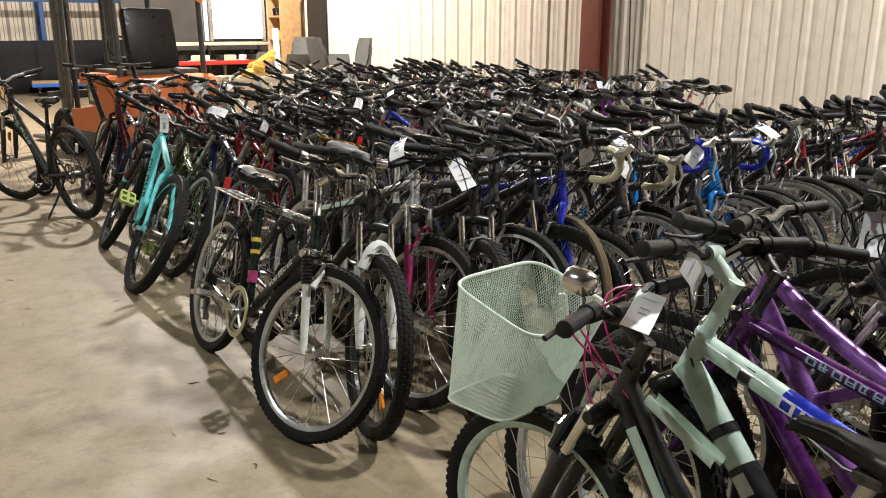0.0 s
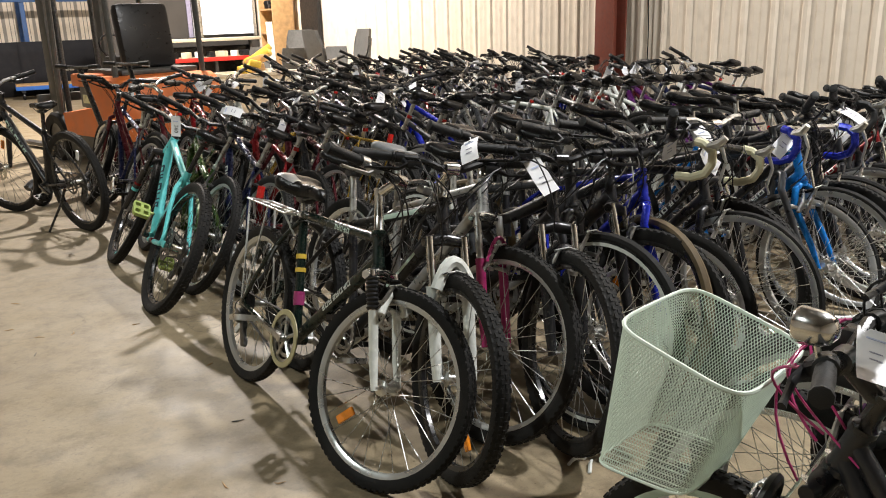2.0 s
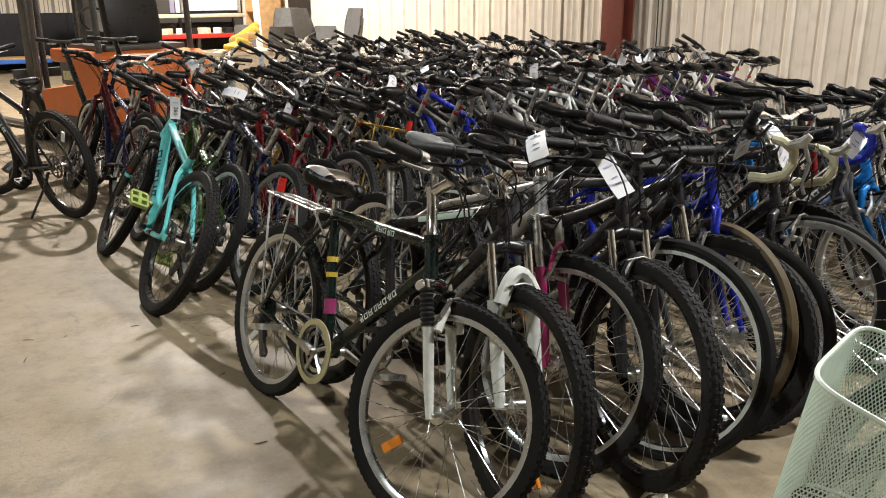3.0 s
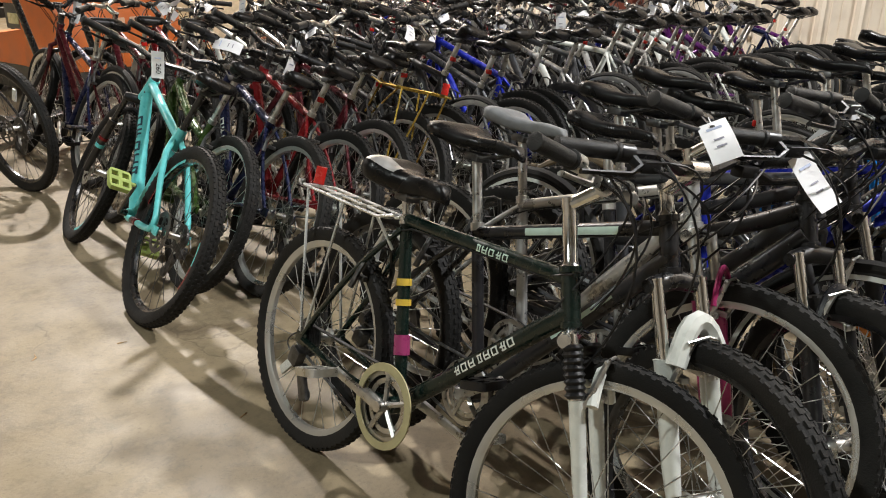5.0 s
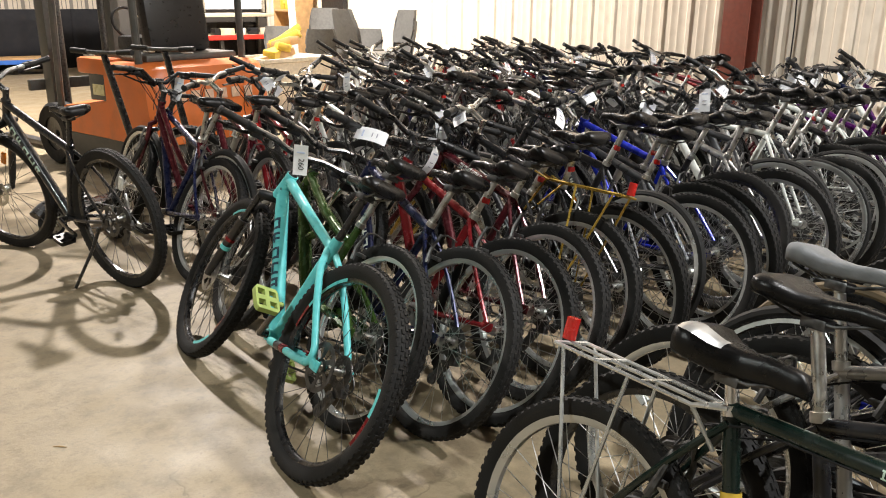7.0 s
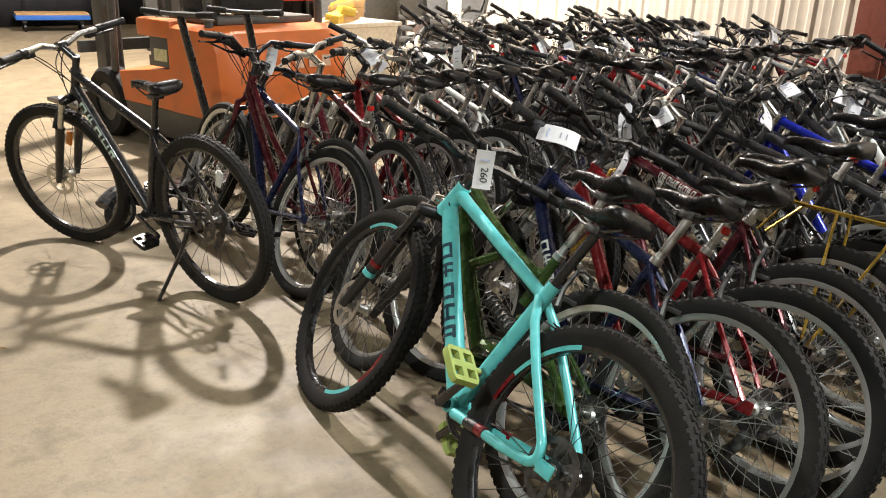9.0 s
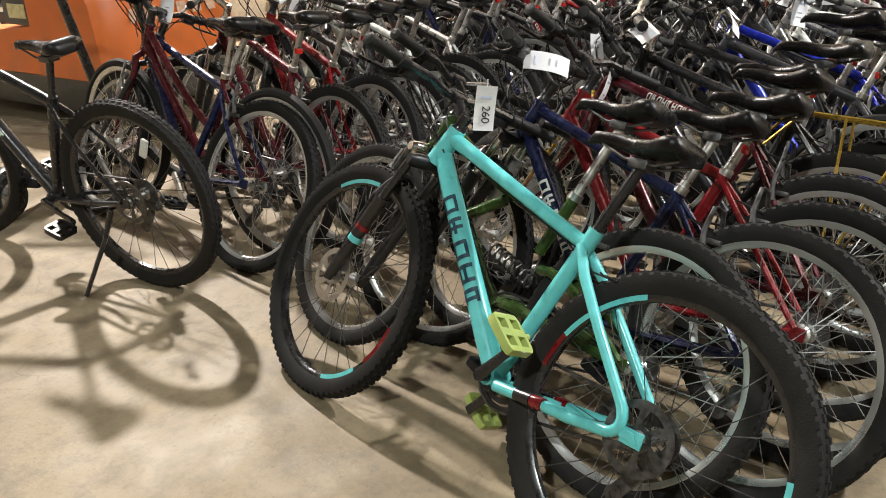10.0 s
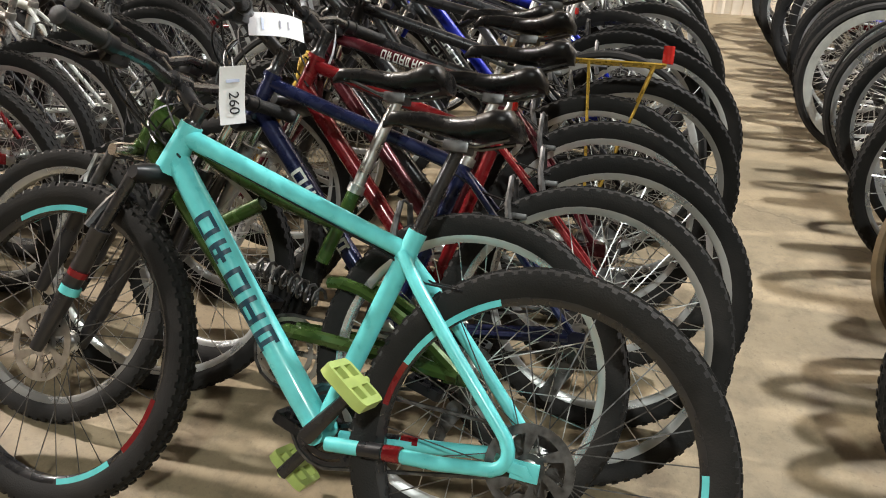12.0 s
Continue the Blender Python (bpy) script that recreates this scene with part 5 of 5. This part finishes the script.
part("steering_wheel", Geo().add_bm(bmesh.new()).tube([(0.14 * math.cos(a), 1.02 + 0.06 * math.sin(a), 1.12 + 0.12 * math.sin(a)) for a in [i * math.pi / 10 for i in range(21)]], 0.012, 6), PLASTIC, fl)
part("work_lamp", Geo().tube([(0.44, 0.2, 1.62), (0.44, 0.15, 1.62)], [0.04, 0.05], 12), AMBER, fl)
for px, py, r in ((-0.46, 1.42, 0.25), (0.46, 1.42, 0.25), (-0.4, 0.33, 0.22), (0.4, 0.33, 0.22)):
    w = part("wheel", Geo().lathe_x(py, r, [(r * 0.55, -0.06), (r * 0.55, 0.06), (0.03, 0.04), (0.03, -0.04)], 24, px), STEEL, fl)
    part("tyre", Geo().lathe_x(py, r, [(r * 0.55, -0.075), (r * 0.9, -0.085), (r, -0.06), (r, 0.06), (r * 0.9, 0.085), (r * 0.55, 0.075)], 32, px), RUBBER, w)

# ---- far end: cart, cloth panels, racking, bench, chairs ----
cart = thing("platform_cart", "blue platform cart with a plywood deck on castors", "cart", m=pose(2.45, 14.72, 0, 0, 0, -8))
part("deck_board", Geo().box(pose(0, 0, 0.29), 1.15, 0.62, 0.03, 0.005), TIMBER, cart)
part("frame", Geo().box(pose(0, 0, 0.235), 1.17, 0.64, 0.08, 0.01), CARTBLUE, cart)
for sx in (-0.45, 0.45):
    for sy in (-0.22, 0.22):
        cst = part("castor", Geo().box(pose(sx, sy, 0.17), 0.07, 0.05, 0.06, 0.008), STEEL, cart)
        part("castor_wheel", Geo().lathe_x(sy, 0.07, [(0.07, -0.018), (0.07, 0.018), (0.02, 0.02), (0.02, -0.02)], 18, sx), PLASTIC, cst)

for k in range(4):
    x0 = -0.9 + k * 1.5
    g = Geo()
    rings = []
    for z in (0.03, 0.5, 0.9, 1.14):
        rings.append([(x0 + i * 0.077, 15.25 + 0.018 * math.sin(i * 1.3 + k) * (1.25 - z * 0.4), z) for i in range(21)])
    g.loft(rings, closed=False)
    ob = tagged(part("cloth_panel", g, BLACKCLOTH), "black cloth panel hung along the far end racking", "panel", "black cloth panels")
    ob.modifiers.new("thick", "SOLIDIFY").thickness = 0.012

rack = thing("pallet_racking", "blue steel pallet racking along the end wall", "racking", m=pose(0, 15.45, 0))
for px in (-2.4, 0.0, 2.35, 4.7):
    part("upright", Geo().box(pose(px, 0, 1.6), 0.09, 0.07, 3.2, 0.006), RACKBLUE, rack)
    part("upright", Geo().box(pose(px, 0.45, 1.6), 0.09, 0.07, 3.2, 0.006), RACKBLUE, rack)
for zz in (2.0, 3.0):
    part("beam", Geo().box(pose(1.15, -0.03, zz), 7.1, 0.05, 0.12, 0.006), RACKBLUE, rack)

for k, (px, py, rx, rz) in enumerate(((1.15, 14.6, 12, 20), (1.3, 14.75, 14, 30))):
    ob = tagged(part("timber_board", Geo().box(pose(0, 0, 0.75), 0.12, 0.03, 1.5, 0.004), TIMBER), "plain timber board leaning against black cloth panels", "board", "leaning boards")
    ob.matrix_basis = pose(px, py, 0.0, -rx, 0, rz)

bench = thing("workbench", "long workbench with a red-edged lower shelf and pale top", "workbench", m=pose(4.35, 10.6, 0))
part("top", Geo().box(pose(0, 0, 1.12), 2.1, 0.6, 0.05, 0.008), BENCHTOP, bench)
part("shelf", Geo().box(pose(0, -0.15, 0.8), 2.1, 0.9, 0.05, 0.006), BENCHTOP, bench)
part("shelf_edge", Geo().box(pose(0, -0.615, 0.8), 2.1, 0.028, 0.07, 0.004), REDEDGE, bench)
for sx in (-1.0, 0, 1.0):
    for sy in (-0.5, 0.25):
        part("leg", Geo().box(pose(sx, sy, 0.385), 0.06, 0.06, 0.77, 0.005), STEEL, bench)
    part("upright", Geo().box(pose(sx, 0.25, 0.96), 0.05, 0.05, 0.26, 0.005), STEEL, bench)
part("back_panel", Geo().box(pose(0, 0.29, 0.55), 2.1, 0.02, 0.9, 0.004), PLASTIC, bench)
for k in range(9):
    c = [WHITEPAINT, PLASTIC, BENCHTOP][k % 3]
    ob = tagged(part("tool_box", Geo().box(pose(0, 0, 0.05), 0.12 + 0.05 * (k % 3), 0.1, 0.1, 0.012), c), "small workshop item lying on the workbench shelf", "box", "bench clutter")
    ob.matrix_basis = pose(3.45 + k * 0.22, 10.25 + 0.06 * (k % 2), 0.825, 0, 0, k * 23)

# partition with bright window behind the bench
part_wall = slab("wall_partition", 2.9, 11.1, 0.0, EAST, 11.22, 3.4, PLAINWALL, "dark partition behind the workbench", "wall")
part_wall.data.materials[0] = material("dark_partition", (0.05, 0.045, 0.04), 0.7, vary=0.2, scale=3)
day = bpy.data.materials.new("backlit_white_banner")
day.use_nodes = True
dn = day.node_tree.nodes["Principled BSDF"]
dn.inputs["Base Color"].default_value = (0.8, 0.8, 0.82, 1)
dn.inputs["Emission Color"].default_value, dn.inputs["Emission Strength"].default_value = (0.93, 0.95, 1.0, 1), 1.0
win = thing("lit_window", "bright backlit window panel with a faded poster", "window", kind="structure", m=pose(5.03, 11.05, 1.75))
part("pane", Geo().box(pose(0, 0, 0), 1.0, 0.02, 1.1, 0.004), day, win)
for sx in (-0.53, 0.53):
    part("window_frame", Geo().box(pose(sx, -0.005, 0), 0.06, 0.05, 1.2, 0.006), ALLOY, win)
blot = Geo()
r2 = random.Random(3)
for k in range(14):
    blot.ball((r2.uniform(-0.3, 0.25), -0.012, 0.38 + r2.uniform(-0.12, 0.12)), r2.uniform(0.02, 0.06), 8, (1.6, 0.08, 0.6))
part("poster_pattern", blot, material("faded_red_print", (0.5, 0.12, 0.14), 0.6), win)
ln = Geo()
for k in range(7):
    ln.box(pose(0.08, -0.013, 0.1 - k * 0.07), 0.36, 0.003, 0.012)
part("poster_line", ln, material("pale_grey_print", (0.45, 0.45, 0.47), 0.6), win)
for k, px in enumerate((4.32, 4.42)):
    ob = tagged(part("curtain_strip", Geo().box(pose(0, 0, 0.9), 0.08, 0.02, 1.8, 0.004), material("lilac_strip" + "ab"[k], ((0.3, 0.28, 0.4), (0.6, 0.6, 0.65))[k], 0.6)), "pale plastic strip hanging beside the window", "strip", "plastic strips")
    ob.matrix_basis = pose(px, 11.088, 1.16)

cab = thing("tool_shelf", "open shelf with yellow tools against the wall", "shelf", m=pose(5.35, 9.62, 0))
for sy in (-0.25, 0.25):
    part("side_panel", Geo().box(pose(0, sy, 1.1), 0.4, 0.03, 2.2, 0.004), TIMBER, cab)
for zz in (0.2, 0.7, 1.2, 1.6, 2.0):
    part("shelf_board", Geo().box(pose(0, 0, zz), 0.4, 0.47, 0.03, 0.004), TIMBER, cab)
for k in range(12):
    c = [YELLOW, YELLOW, PLASTIC, TIMBER][k % 4]
    zz = (0.715, 1.215, 1.615, 2.015)[k % 4]
    ob = tagged(part("power_tool", Geo().box(pose(0, 0, 0.07), 0.16, 0.1, 0.14, 0.02).tube([(-0.1, 0, 0.1), (0.1, 0, 0.1)], 0.03, 8), c), "yellow and black hand tool on the open shelf", "tool", "shelf tools")
    ob.matrix_basis = pose(5.3, 9.47 + 0.15 * (k // 4), zz, 0, 0, 30 * k)

# the dark of the open doorway is a solid black panel on the wall
slab("door_1", 5.58, 8.55, 0.0, 5.645, 9.15, 2.4, material("doorway_black", (0.015, 0.014, 0.014), 0.5, vary=0.2), "black panel drawn for a dark open doorway in cream wall", "door")


def folding_chair(x, y, z, rz, rx):
    c = thing("office_chair", "grey padded chair piled near the wall", "chair", "piled chairs", m=pose(x, y, z, rx, 0, rz))
    part("seat", Geo().box(pose(0, 0, 0.46), 0.46, 0.46, 0.07, 0.025), CHAIRGREY, c)
    part("backrest", Geo().loft([[(x * (0.15 + 0.07 * math.sin(0.5 + 2.2 * k / 7)), 0.24 + 0.09 * k / 7 + 0.05 * abs(x) ** 2 * -1 + d, 0.6 + 0.4 * k / 7) for x, d in ((-1, 0), (-0.5, -0.012), (0, -0.016), (0.5, -0.012), (1, 0), (0.9, 0.035), (0, 0.045), (-0.9, 0.035))] for k in range(8)]), CHAIRGREY, c)
    for sx in (-0.2, 0.2):
        for sy in (-0.2, 0.2):
            part("leg", Geo().tube([(sx, sy, 0.44), (sx * 1.1, sy * 1.15, 0.0)], 0.012, 8), STEEL, c)
        part("back_tube", Geo().tube([(sx, 0.2, 0.44), (sx, 0.26, 0.9)], 0.011, 8), STEEL, c)
    return c


folding_chair(4.85, 7.9, 0, 140, 0)
folding_chair(5.0, 7.25, 0, -60, 0)
folding_chair(4.9, 6.5, 0, -95, 0)
folding_chair(4.55, 8.55, 0, -20, 0)
folding_chair(4.83, 7.88, 0.13, -34, 0)
folding_chair(5.02, 7.22, 0.13, 100, 0)
folding_chair(5.0, 7.24, 0.26, 96, 0)
folding_chair(4.91, 6.48, 0.13, -98, 0)
folding_chair(4.92, 6.5, 0.26, -93, 0)
folding_chair(4.84, 7.9, 0.26, -38, 0)
ob = tagged(part("white_board", Geo().box(pose(0, 0, 0.7), 0.1, 0.03, 1.4, 0.006), WHITEPAINT), "white board standing upright by the piled chairs", "board")
ob.matrix_basis = pose(4.5, 8.05, 0, -4, 0, 0)

pal = thing("pallet", "timber pallet holding yellow equipment and a pale tub", "pallet", m=pose(3.55, 6.9, 0, 0, 0, 10))
for k in range(6):
    part("slat", Geo().box(pose(0, -0.5 + k * 0.2, 0.125), 1.2, 0.12, 0.022, 0.003), TIMBER, pal)
for sx in (-0.52, 0, 0.52):
    part("bearer", Geo().box(pose(sx, 0, 0.057), 0.09, 1.1, 0.113, 0.004), TIMBER, pal)
tub = thing("storage_tub", "pale plastic storage tub on the pallet", "tub", m=pose(3.6, 6.85, 0.137, 0, 0, 10))
part("tub_body", Geo().loft([[(sx * w, sy * d, z) for sx, sy in ((-1, -1), (1, -1), (1, 1), (-1, 1))] for w, d, z in ((0.42, 0.3, 0), (0.5, 0.36, 0.55), (0.53, 0.39, 0.56), (0.53, 0.39, 0.6), (0.49, 0.35, 0.6), (0.41, 0.29, 0.02))]), material("pale_tub", (0.6, 0.55, 0.45), 0.5), tub)
for k in range(6):
    ob = tagged(part("yellow_ramp", Geo().box(pose(0, 0, 0.05), 0.5 - 0.03 * k, 0.16, 0.09, 0.02), YELLOW if k % 3 else TIMBER), "yellow plastic equipment piled in the tub", "equipment", "yellow equipment")
    ob.matrix_basis = pose(3.45 + 0.07 * k, 6.7 + 0.05 * k, 0.7 + 0.045 * k, 8 * (k % 3), -14 + 9 * k, 35 * k)

scrap = Geo()
for k in range(5):
    a = k * 0.9
    scrap.tube(bend((0.03 * math.cos(a), 0.03 * math.sin(a), 0.004), (0.06 * math.cos(a + 0.4), 0.05 * math.sin(a), 0.03), (0.1 * math.cos(a + 0.2), 0.09 * math.sin(a + 0.2), 0.003), 5), 0.004, 5, flat=2.0)
ob = tagged(part("plastic_scrap", scrap, WHITEPAINT), "crumpled clear plastic tie lying on the concrete floor", "litter")
ob.matrix_basis = pose(0.62, -2.3, 0.0)
twigs = random.Random(11)
for k in range(26):
    g = Geo().tube([(0, 0, 0.0025), (twigs.uniform(0.005, 0.03), twigs.uniform(-0.006, 0.006), 0.003), (twigs.uniform(0.03, 0.05), twigs.uniform(-0.01, 0.01), 0.002)], [0.001, 0.0022, 0.0008], 5)
    ob = tagged(part("floor_debris", g, TIMBER if k % 3 else STEEL), "small dark splinter of debris on the concrete floor", "debris", "floor debris")
    ob.matrix_basis = pose(twigs.uniform(-1.3, 0.0), twigs.uniform(-3.5, 2.2), 0, 0, 0, twigs.uniform(0, 360))
